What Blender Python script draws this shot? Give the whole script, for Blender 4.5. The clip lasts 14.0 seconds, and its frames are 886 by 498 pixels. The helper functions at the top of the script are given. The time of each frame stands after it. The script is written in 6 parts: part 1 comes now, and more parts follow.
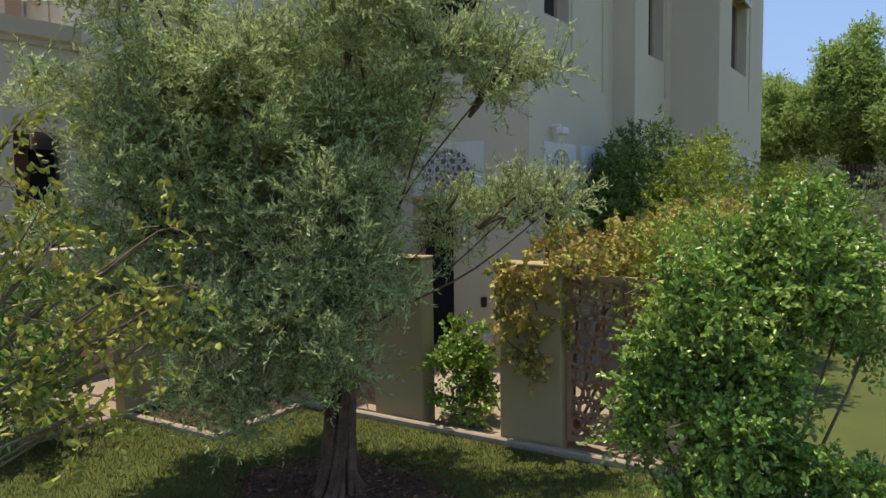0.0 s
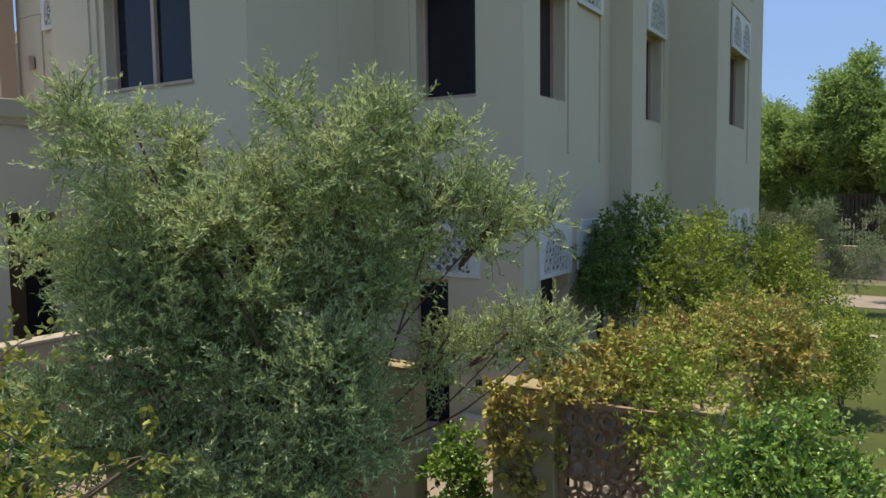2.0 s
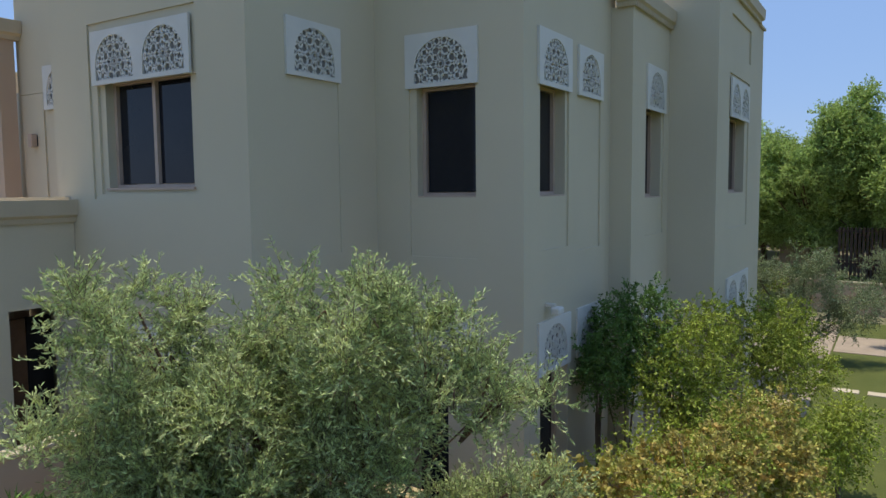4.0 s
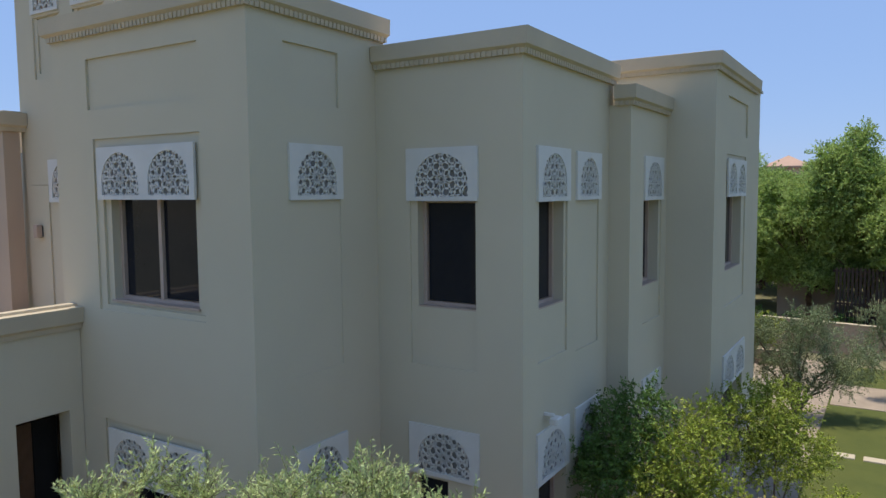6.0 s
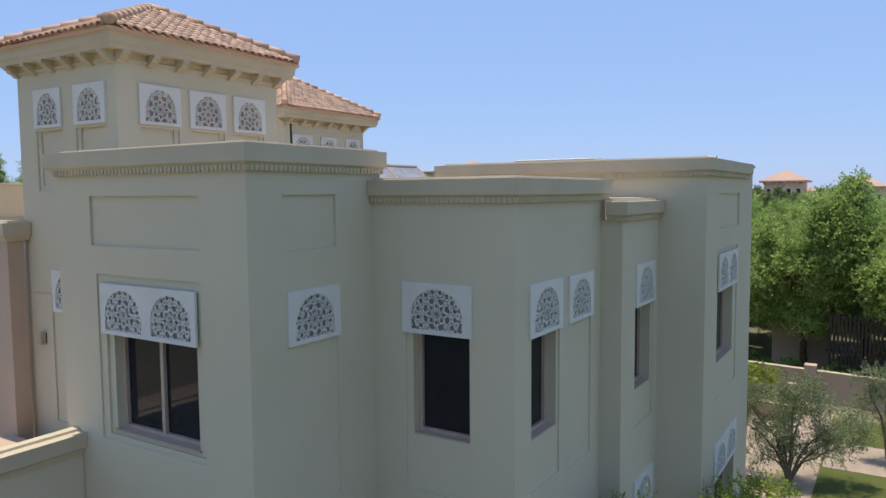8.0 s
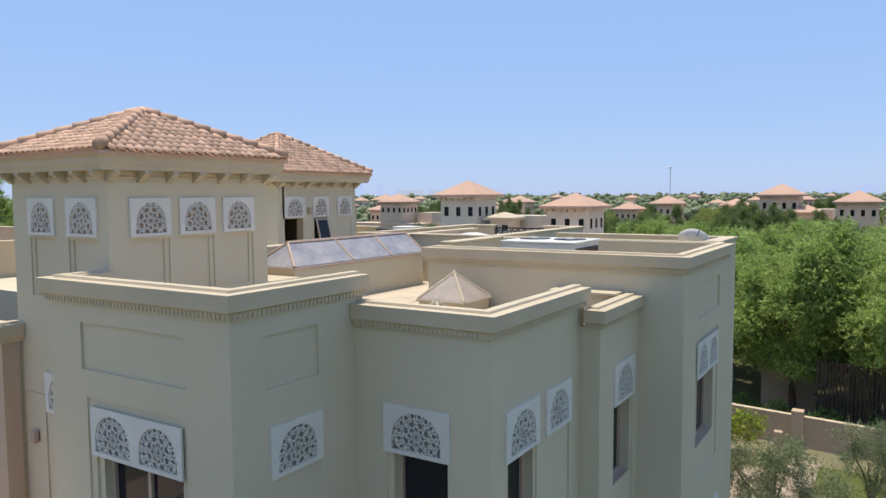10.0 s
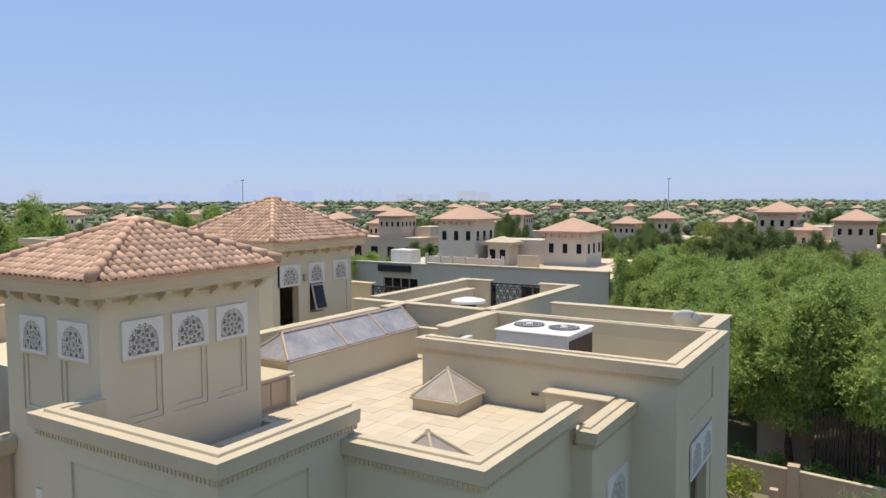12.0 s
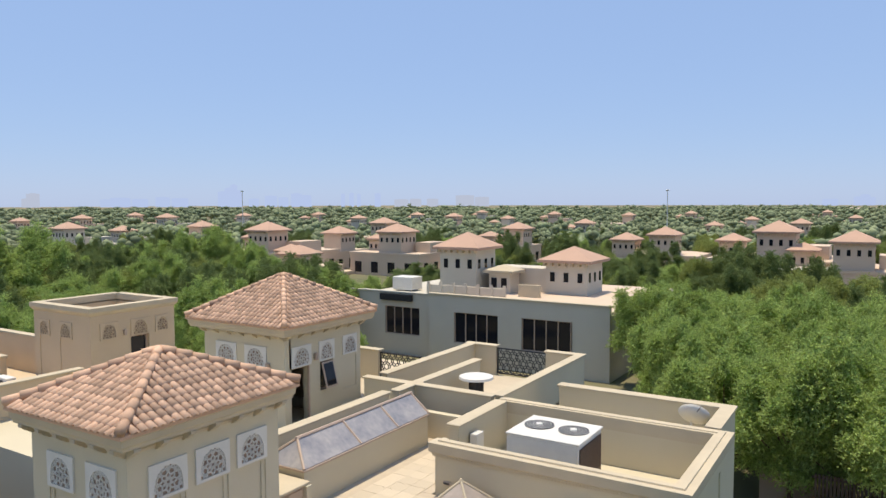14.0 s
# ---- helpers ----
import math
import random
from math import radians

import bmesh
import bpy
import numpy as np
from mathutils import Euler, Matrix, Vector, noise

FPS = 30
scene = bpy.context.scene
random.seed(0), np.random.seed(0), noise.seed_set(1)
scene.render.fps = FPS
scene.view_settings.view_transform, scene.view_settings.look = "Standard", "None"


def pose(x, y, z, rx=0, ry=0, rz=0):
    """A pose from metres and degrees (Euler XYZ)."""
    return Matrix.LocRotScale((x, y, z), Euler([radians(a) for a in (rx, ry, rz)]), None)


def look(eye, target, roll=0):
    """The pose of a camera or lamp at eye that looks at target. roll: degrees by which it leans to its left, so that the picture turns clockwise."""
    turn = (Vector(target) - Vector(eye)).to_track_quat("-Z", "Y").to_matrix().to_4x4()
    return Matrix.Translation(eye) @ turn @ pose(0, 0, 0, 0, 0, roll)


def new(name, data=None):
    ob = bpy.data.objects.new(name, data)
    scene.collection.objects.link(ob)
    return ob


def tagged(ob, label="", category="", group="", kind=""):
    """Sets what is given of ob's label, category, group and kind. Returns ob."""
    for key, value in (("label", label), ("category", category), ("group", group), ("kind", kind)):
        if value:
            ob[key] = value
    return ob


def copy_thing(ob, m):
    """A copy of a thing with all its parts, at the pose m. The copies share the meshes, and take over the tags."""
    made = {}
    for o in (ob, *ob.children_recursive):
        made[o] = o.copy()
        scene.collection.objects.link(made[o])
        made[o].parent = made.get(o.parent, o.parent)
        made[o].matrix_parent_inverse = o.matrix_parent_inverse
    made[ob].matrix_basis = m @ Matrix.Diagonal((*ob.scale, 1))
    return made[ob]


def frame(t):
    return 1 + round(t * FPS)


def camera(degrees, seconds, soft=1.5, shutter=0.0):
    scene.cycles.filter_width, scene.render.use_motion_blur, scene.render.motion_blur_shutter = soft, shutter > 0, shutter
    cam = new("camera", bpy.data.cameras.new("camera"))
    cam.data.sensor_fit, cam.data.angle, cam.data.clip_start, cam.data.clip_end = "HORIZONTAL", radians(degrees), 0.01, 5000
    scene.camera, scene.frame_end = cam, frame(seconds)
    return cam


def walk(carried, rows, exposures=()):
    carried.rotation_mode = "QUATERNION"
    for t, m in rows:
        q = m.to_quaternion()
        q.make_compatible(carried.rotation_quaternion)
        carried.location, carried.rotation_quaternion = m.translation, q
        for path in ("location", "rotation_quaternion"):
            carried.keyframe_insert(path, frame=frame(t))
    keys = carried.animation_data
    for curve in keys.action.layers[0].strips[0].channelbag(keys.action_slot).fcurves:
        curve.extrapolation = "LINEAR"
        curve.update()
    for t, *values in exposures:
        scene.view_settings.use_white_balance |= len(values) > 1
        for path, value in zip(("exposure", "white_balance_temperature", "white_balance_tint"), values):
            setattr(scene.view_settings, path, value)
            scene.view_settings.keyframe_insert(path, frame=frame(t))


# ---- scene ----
cam = camera(62.9, 14.0)
METRES, EYE, TILT, LEAN, TURN = 13.0, 2.6, -4.74, 0.85, 32.0
ROWS = [
    (0.0, 0.0, 0.0, 0.0, 0.0, 0.0, -0.0),
    (0.5, 0.0027, 0.0005, 0.0225, 0.0, 0.01, -0.09),
    (1.0, 0.0046, 0.0023, 0.0445, 0.02, 0.04, -0.06),
    (1.5, 0.005, 0.0029, 0.0676, 0.01, 0.02, -0.14),
    (2.0, 0.0058, 0.0033, 0.0917, 0.03, 0.01, -0.16),
    (2.5, 0.005, 0.004, 0.1175, -0.06, -0.01, -0.21),
    (3.0, 0.0056, 0.0029, 0.145, 0.01, -0.06, -0.29),
    (5.5, 0.0032, -0.0107, 0.2922, -0.01, 0.09, -0.34),
    (6.0, 0.0027, -0.0154, 0.3251, -0.06, 0.15, -0.35),
    (6.5, 0.0037, -0.0222, 0.3603, -0.07, 0.2, -0.35),
    (7.0, 0.006, -0.0275, 0.3984, -0.09, 0.25, -0.35),
    (7.5, 0.0069, -0.0316, 0.4377, -0.12, 0.3, -0.39),
    (8.0, 0.0063, -0.0373, 0.476, -0.14, 0.34, -0.4),
    (10.5, 0.0329, -0.0735, 0.6615, -0.25, 0.56, -0.48),
    (11.0, 0.0372, -0.074, 0.7018, -0.27, 0.64, -0.49),
    (11.5, 0.0388, -0.0703, 0.7425, -0.32, 0.71, -0.54),
    (12.0, 0.0356, -0.0695, 0.786, -0.32, 0.82, -0.59),
    (12.5, 0.026, -0.0708, 0.8296, -0.36, 0.91, -0.61),
    (13.0, 0.0165, -0.0836, 0.8782, -0.41, 0.99, -0.63),
    (13.5, 0.0092, -0.0958, 0.9277, -0.43, 1.08, -0.61),
    (14.0, 0.0055, -0.1021, 0.9843, -0.46, 1.12, -0.67),
]
walk(cam, [(t, pose(0, 0, EYE, TILT, LEAN, TURN) @ pose(METRES * x, METRES * y, METRES * z, 90 + pitch, roll, yaw)) for t, x, y, z, yaw, pitch, roll in ROWS],
     [(0.0, 0.12, 6750, 11), (3.0, -0.08, 6400, 9), (6.5, -0.02, 6350, 12), (8.2, 0.1, 6500, 12), (10.3, 0.13, 6650, 11), (12.0, 0.05, 6900, 11), (14.0, 0.05, 7000, 11)])

# ---- light ----
SUN_TO = Vector((-0.8, 0.12, 0)).normalized() * math.cos(radians(82)) + Vector((0, 0, math.sin(radians(82))))
sun = new("sun", bpy.data.lights.new("sun", "SUN"))
sun.data.energy, sun.data.angle, sun.data.color = 4.2, radians(0.6), (1.0, 0.92, 0.78)
sun.matrix_world = look(SUN_TO * 100, (0, 0, 0))
world = bpy.data.worlds.new("sky")
scene.world = world
world.use_nodes = True
sky = world.node_tree.nodes.new("ShaderNodeTexSky")
sky.sky_type, sky.sun_disc = "NISHITA", False
sky.sun_elevation, sky.sun_rotation = radians(82), math.atan2(SUN_TO.x, SUN_TO.y)
sky.air_density, sky.dust_density, sky.ozone_density = 1.0, 0.2, 1.5
back = world.node_tree.nodes["Background"]
back.inputs["Strength"].default_value = 0.125
tint = world.node_tree.nodes.new("ShaderNodeMix")
tint.data_type = "RGBA"
tint.inputs["Factor"].default_value = 0.75
tint.inputs["B"].default_value = (2.5, 3.95, 7.1, 1)
world.node_tree.links.new(sky.outputs["Color"], tint.inputs["A"])
world.node_tree.links.new(tint.outputs["Result"], back.inputs["Color"])


# ---- materials ----
def material(name, col, col2=None, rough=0.8, scale=3.0, fine=60.0, bump=0.15, metal=0.0, island=0.0, obj=0.0, spec=0.3, trans=0.0):
    """Two noise scales mix two colours; island / obj vary the value per leaf or per piece."""
    m = bpy.data.materials.new(name)
    m.use_nodes = True
    nt = m.node_tree
    N, L = nt.nodes, nt.links
    b = N["Principled BSDF"]
    b.inputs["Roughness"].default_value, b.inputs["Metallic"].default_value = rough, metal
    b.inputs["Specular IOR Level"].default_value = spec
    tc = N.new("ShaderNodeTexCoord")
    big, small = N.new("ShaderNodeTexNoise"), N.new("ShaderNodeTexNoise")
    for n, s, d in ((big, scale, 4), (small, fine, 3)):
        n.inputs["Scale"].default_value, n.inputs["Detail"].default_value = s, d
        L.new(tc.outputs["Object"], n.inputs["Vector"])
    mix = N.new("ShaderNodeMix")
    mix.data_type = "RGBA"
    mix.inputs["A"].default_value = (*col, 1)
    mix.inputs["B"].default_value = (*(col2 or [c * 0.75 for c in col]), 1)
    ramp = N.new("ShaderNodeMapRange")
    ramp.inputs["From Min"].default_value, ramp.inputs["From Max"].default_value = 0.35, 0.7
    add = N.new("ShaderNodeMath")
    add.operation = "MULTIPLY_ADD"
    add.inputs[1].default_value = 0.35
    L.new(small.outputs["Fac"], add.inputs[0])
    sc = N.new("ShaderNodeMath")
    sc.operation = "MULTIPLY"
    sc.inputs[1].default_value = 0.7
    L.new(big.outputs["Fac"], sc.inputs[0])
    L.new(sc.outputs[0], add.inputs[2])
    L.new(add.outputs[0], ramp.inputs["Value"])
    L.new(ramp.outputs["Result"], mix.inputs["Factor"])
    last = mix.outputs["Result"]
    if island or obj:
        rnd = N.new("ShaderNodeNewGeometry").outputs["Random Per Island"] if island else N.new("ShaderNodeObjectInfo").outputs["Random"]
        r2 = N.new("ShaderNodeMapRange")
        a = island or obj
        r2.inputs["To Min"].default_value, r2.inputs["To Max"].default_value = 1 - a, 1 + a
        L.new(rnd, r2.inputs["Value"])
        hsv = N.new("ShaderNodeHueSaturation")
        L.new(r2.outputs["Result"], hsv.inputs["Value"])
        L.new(last, hsv.inputs["Color"])
        last = hsv.outputs["Color"]
    L.new(last, b.inputs["Base Color"])
    if bump:
        bp = N.new("ShaderNodeBump")
        bp.inputs["Strength"].default_value, bp.inputs["Distance"].default_value = bump, 0.02
        L.new(small.outputs["Fac"], bp.inputs["Height"])
        L.new(bp.outputs["Normal"], b.inputs["Normal"])
    if trans:
        t = N.new("ShaderNodeBsdfTranslucent")
        L.new(last, t.inputs["Color"])
        ms = N.new("ShaderNodeMixShader")
        ms.inputs[0].default_value = trans
        L.new(b.outputs[0], ms.inputs[1])
        L.new(t.outputs[0], ms.inputs[2])
        L.new(ms.outputs[0], N["Material Output"].inputs["Surface"])
    return m


def glow(name, col, strength=1.0):
    m = bpy.data.materials.new(name)
    m.use_nodes = True
    b = m.node_tree.nodes["Principled BSDF"]
    b.inputs["Base Color"].default_value = (0, 0, 0, 1)
    b.inputs["Roughness"].default_value = 1.0
    b.inputs["Specular IOR Level"].default_value = 0.0
    b.inputs["Emission Color"].default_value = (*col, 1)
    b.inputs["Emission Strength"].default_value = strength
    return m


RENDER = material("render_coat", (0.60, 0.53, 0.38), (0.55, 0.485, 0.345), 0.9, 0.5, 90, 0.12)
COPING = material("coping", (0.57, 0.48, 0.335), (0.49, 0.415, 0.295), 0.85, 1.2, 70, 0.12)
SALMON = material("salmon_coat", (0.52, 0.39, 0.275), (0.47, 0.35, 0.25), 0.9, 0.6, 90, 0.12)
GOLDCOAT = material("golden_coat", (0.60, 0.47, 0.31), (0.54, 0.42, 0.28), 0.9, 0.6, 90, 0.12)
WHITE = material("white_panel", (0.70, 0.67, 0.60), (0.62, 0.595, 0.53), 0.7, 2.0, 80, 0.06)
FRAME = material("beige_frame", (0.50, 0.38, 0.295), (0.44, 0.33, 0.25), 0.5, 4, 80, 0.05)
GLASS = material("dark_glass", (0.012, 0.013, 0.018), (0.018, 0.018, 0.022), 0.06, 1.5, 10, 0.0, spec=0.28)
DARK = material("dark_inside", (0.02, 0.018, 0.015), None, 0.9)
TILE = material("clay_tile", (0.67, 0.43, 0.28), (0.56, 0.36, 0.25), 0.85, 1.6, 40, 0.2, island=0.2)
TILE_OBJ = material("clay_tile_piece", (0.67, 0.43, 0.28), (0.56, 0.36, 0.25), 0.85, 1.6, 40, 0.2, obj=0.26)
DECK = material("deck_tile", (0.58, 0.49, 0.36), (0.49, 0.41, 0.30), 0.9, 0.8, 25, 0.15, obj=0.07)
DECKJ = material("deck_joint", (0.53, 0.445, 0.33), (0.47, 0.39, 0.29), 0.95)
WOOD = material("brown_wood", (0.16, 0.085, 0.045), (0.11, 0.06, 0.03), 0.55, 6, 40, 0.1)
# pale and dark patches in the glass colour stand for reflected sky and sand
SKYGLASS = material("skylight_glass", (0.40, 0.37, 0.35), (0.22, 0.22, 0.24), 0.14, 1.6, 7, 0.02, spec=0.5)
PYRAMIDGLASS = material("beige_pyramid_glass", (0.44, 0.37, 0.31), (0.32, 0.27, 0.23), 0.3, 2.0, 9, 0.03, spec=0.3)
METAL = material("painted_metal", (0.74, 0.71, 0.64), (0.66, 0.63, 0.57), 0.45, 3, 50, 0.03)
DARKMETAL = material("dark_metal", (0.05, 0.05, 0.052), None, 0.5, 4, 50, 0.05, metal=0.4)
COIL = material("condenser_coil", (0.10, 0.062, 0.045), (0.07, 0.045, 0.035), 0.7, 8, 120, 0.3)
LAWN = material("lawn", (0.115, 0.128, 0.028), (0.08, 0.098, 0.022), 0.95, 1.3, 120, 0.6)
BLADE = material("grass_blade", (0.125, 0.135, 0.028), (0.08, 0.092, 0.02), 0.8, 2, 30, 0.0, island=0.3, trans=0.25)
GROUND = material("far_ground", (0.115, 0.125, 0.06), (0.30, 0.24, 0.15), 0.95, 0.013, 0.15, 0.0)
SOIL = material("soil", (0.10, 0.055, 0.035), (0.05, 0.03, 0.022), 0.95, 3, 60, 0.6)
PAVE = material("pale_paving", (0.38, 0.30, 0.22), (0.29, 0.23, 0.17), 0.9, 2, 60, 0.2, obj=0.08)
KERB = material("kerb_stone", (0.42, 0.34, 0.25), (0.32, 0.26, 0.19), 0.9, 3, 60, 0.25)
BARK = material("olive_bark", (0.25, 0.145, 0.09), (0.075, 0.045, 0.032), 0.95, 6, 45, 0.9)
TWIG = material("twig", (0.20, 0.15, 0.10), None, 0.9)
OLIVE = material("olive_leaf", (0.63, 0.67, 0.31), (0.31, 0.40, 0.155), 0.5, 2.2, 9, 0.0, island=0.5, spec=0.3, trans=0.35)
GREYOLIVE = material("grey_olive_leaf", (0.36, 0.40, 0.20), (0.18, 0.24, 0.11), 0.5, 1.5, 8, 0.0, island=0.45, spec=0.3, trans=0.25)
LEMON = material("lemon_leaf", (0.50, 0.45, 0.08), (0.20, 0.25, 0.05), 0.45, 3, 12, 0.0, island=0.45, spec=0.3, trans=0.3)
CITRUS = material("citrus_leaf", (0.40, 0.52, 0.10), (0.13, 0.26, 0.04), 0.3, 2.5, 12, 0.0, island=0.5, spec=0.5, trans=0.28)
SHRUB = material("shrub_leaf", (0.42, 0.46, 0.07), (0.22, 0.30, 0.04), 0.55, 1.6, 8, 0.0, island=0.4, trans=0.25)
DARKLEAF = material("dark_leaf", (0.17, 0.27, 0.055), (0.09, 0.17, 0.035), 0.55, 1.6, 8, 0.0, island=0.4, trans=0.15)
VINE = material("vine_leaf", (0.46, 0.50, 0.12), (0.47, 0.29, 0.085), 0.6, 5, 12, 0.0, island=0.4, trans=0.25)
TREELEAF = material("tree_leaf", (0.46, 0.56, 0.18), (0.31, 0.42, 0.12), 0.75, 0.6, 2, 0.0, island=0.35, spec=0.2, trans=0.45)
# far leaf colour is dulled and paled, distance haze mixed into it
FARLEAF = material("hazed_wood_leaf", (0.25, 0.28, 0.15), (0.15, 0.19, 0.10), 0.85, 0.035, 0.5, 0.0, island=0.28)
TREELEAF_DEEP = material("deep_tree_leaf", (0.25, 0.31, 0.11), (0.17, 0.23, 0.08), 0.75, 0.4, 2, 0.0, island=0.3, spec=0.2, trans=0.38)
TREELEAF_YELLOW = material("yellow_tree_leaf", (0.38, 0.42, 0.13), (0.28, 0.34, 0.10), 0.75, 0.4, 2, 0.0, island=0.3, spec=0.2, trans=0.42)
# villa coat with the grey of its shaded front mixed into the colour
SHADEWALL = material("shade_greyed_coat", (0.57, 0.53, 0.43), (0.52, 0.48, 0.39), 0.9, 0.5, 60, 0.1)
FARWALL = material("far_villa_coat", (0.65, 0.51, 0.38), (0.58, 0.455, 0.34), 0.9, 0.3, 40, 0.0)
PALEWALL = material("pale_villa_coat", (0.60, 0.54, 0.44), (0.53, 0.48, 0.39), 0.9, 0.3, 40, 0.0)
FARTILE = material("far_roof_tile", (0.54, 0.35, 0.25), (0.47, 0.31, 0.225), 0.9, 0.5, 12, 0.0)
CLOTH = material("shade_cloth", (0.74, 0.68, 0.55), None, 0.9)
# haze over the skyline is painted: the blocks emit its pale blue
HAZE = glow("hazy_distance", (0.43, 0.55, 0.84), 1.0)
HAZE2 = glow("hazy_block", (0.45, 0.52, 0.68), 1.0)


# ---- builders ----
def mesh_object(name, bm, mat, parent=None, label="", smooth=False):
    me = bpy.data.meshes.new(name)
    bm.to_mesh(me)
    bm.free()
    if smooth:
        me.shade_smooth()
    me.materials.append(mat)
    ob = new(name, me)
    if parent:
        ob.parent = parent
    return tagged(ob, label)


def part(name, bm, mat, parent, label="", smooth=False):
    return mesh_object(name, bm, mat, parent, label, smooth)


def thing(name, label, category, at=(0, 0, 0), group="", kind=""):
    e = new(name)
    e.location = at
    return tagged(e, label, category, group, kind)


def quads(name, verts, faces, mat, parent=None, label="", smooth=False):
    me = bpy.data.meshes.new(name)
    me.from_pydata([tuple(v) for v in verts], [], faces)
    if smooth:
        me.shade_smooth()
    me.materials.append(mat)
    ob = new(name, me)
    if parent:
        ob.parent = parent
    return tagged(ob, label)


def box(bm, x0, x1, y0, y1, z0, z1, bev=0.0):
    v = [bm.verts.new(p) for p in ((x0, y0, z0), (x1, y0, z0), (x1, y1, z0), (x0, y1, z0), (x0, y0, z1), (x1, y0, z1), (x1, y1, z1), (x0, y1, z1))]
    fs = [bm.faces.new([v[i] for i in f]) for f in ((3, 2, 1, 0), (4, 5, 6, 7), (0, 1, 5, 4), (1, 2, 6, 5), (2, 3, 7, 6), (3, 0, 4, 7))]
    if bev:
        es = list({e for f in fs for e in f.edges})
        bmesh.ops.bevel(bm, geom=es, offset=bev, segments=1, affect="EDGES")
    return bm


def boxed(*args, bev=0.0):
    return box(bmesh.new(), *args, bev=bev)


def cyl(bm, a, b, r0, r1, n=8, cap=True):
    """A tapered stick from a to b."""
    a, b = Vector(a), Vector(b)
    q = (b - a).to_track_quat("Z", "Y")
    rings = []
    for c, r in ((a, r0), (b, r1)):
        rings.append([bm.verts.new(c + q @ Vector((r * math.cos(2 * math.pi * i / n), r * math.sin(2 * math.pi * i / n), 0))) for i in range(n)])
    for i in range(n):
        bm.faces.new((rings[0][i], rings[0][(i + 1) % n], rings[1][(i + 1) % n], rings[1][i]))
    if cap:
        bm.faces.new(list(reversed(rings[0])))
        bm.faces.new(rings[1])
    return bm


def face_point(axis, at, u, d, z):
    """A point on a facade: axis 'y' looks to -y, 'x' looks to +x; d is the depth behind the face."""
    return (u, at + d, z) if axis == "y" else (at - d, u, z)


def facade(name, axis, at, u0, u1, z0, z1, cells, mat, parent, thick=0.3, label=""):
    """A wall with recesses and openings. cells: (u0, u1, z0, z1, depth or None for an opening); later ones win."""
    us = sorted({u0, u1, *[c for k in cells for c in k[:2]]})
    zs = sorted({z0, z1, *[c for k in cells for c in k[2:4]]})
    dep = {}
    for i in range(len(us) - 1):
        for j in range(len(zs) - 1):
            mu, mz = (us[i] + us[i + 1]) / 2, (zs[j] + zs[j + 1]) / 2
            d = 0.0
            for a, b, c, e, k in cells:
                if a < mu < b and c < mz < e:
                    d = thick if k is None else k
            dep[i, j] = d
    verts, faces = [], []

    def quad(ps):
        n = len(verts)
        verts.extend(ps)
        faces.append((n, n + 1, n + 2, n + 3))

    P = lambda u, d, z: face_point(axis, at, u, d, z)
    for (i, j), d in dep.items():
        a, b, c, e = us[i], us[i + 1], zs[j], zs[j + 1]
        if d < thick:
            quad((P(a, d, c), P(b, d, c), P(b, d, e), P(a, d, e)))
            quad((P(b, thick, c), P(a, thick, c), P(a, thick, e), P(b, thick, e)))
        dn = dep.get((i + 1, j), thick)
        if dn != d:
            quad((P(b, d, c), P(b, dn, c), P(b, dn, e), P(b, d, e)))
        if i == 0 and d < thick:
            quad((P(a, thick, c), P(a, d, c), P(a, d, e), P(a, thick, e)))
        dn = dep.get((i, j + 1), thick)
        if dn != d:
            quad((P(a, d, e), P(b, d, e), P(b, dn, e), P(a, dn, e)))
        if j == 0 and d < thick:
            quad((P(a, thick, c), P(b, thick, c), P(b, d, c), P(a, d, c)))
    ob = quads(name, verts, faces, mat, parent, label)
    bm = bmesh.new()
    bm.from_mesh(ob.data)
    bmesh.ops.remove_doubles(bm, verts=bm.verts, dist=0.0005)
    bmesh.ops.recalc_face_normals(bm, faces=bm.faces)
    bm.to_mesh(ob.data)
    bm.free()
    return ob


def sweep(bm, profile, path):
    """Sweep a closed profile of (outward, z) along a level polyline; outward is to the right of the way."""
    pts = [Vector(p) for p in path]
    rings = []
    for i, p in enumerate(pts):
        dirs = []
        if i:
            dirs.append((p - pts[i - 1]).normalized())
        if i < len(pts) - 1:
            dirs.append((pts[i + 1] - p).normalized())
        ns = [Vector((d.y, -d.x)) for d in dirs]
        n = sum(ns, Vector((0, 0)))
        n = n / n.dot(ns[0])
        rings.append([bm.verts.new((p.x + n.x * o, p.y + n.y * o, z)) for o, z in profile])
    k = len(profile)
    for a, b in zip(rings, rings[1:]):
        for i in range(k):
            bm.faces.new((a[i], a[(i + 1) % k], b[(i + 1) % k], b[i]))
    bm.faces.new(list(reversed(rings[0])))
    bm.faces.new(rings[-1])
    bmesh.ops.recalc_face_normals(bm, faces=bm.faces)
    return bm


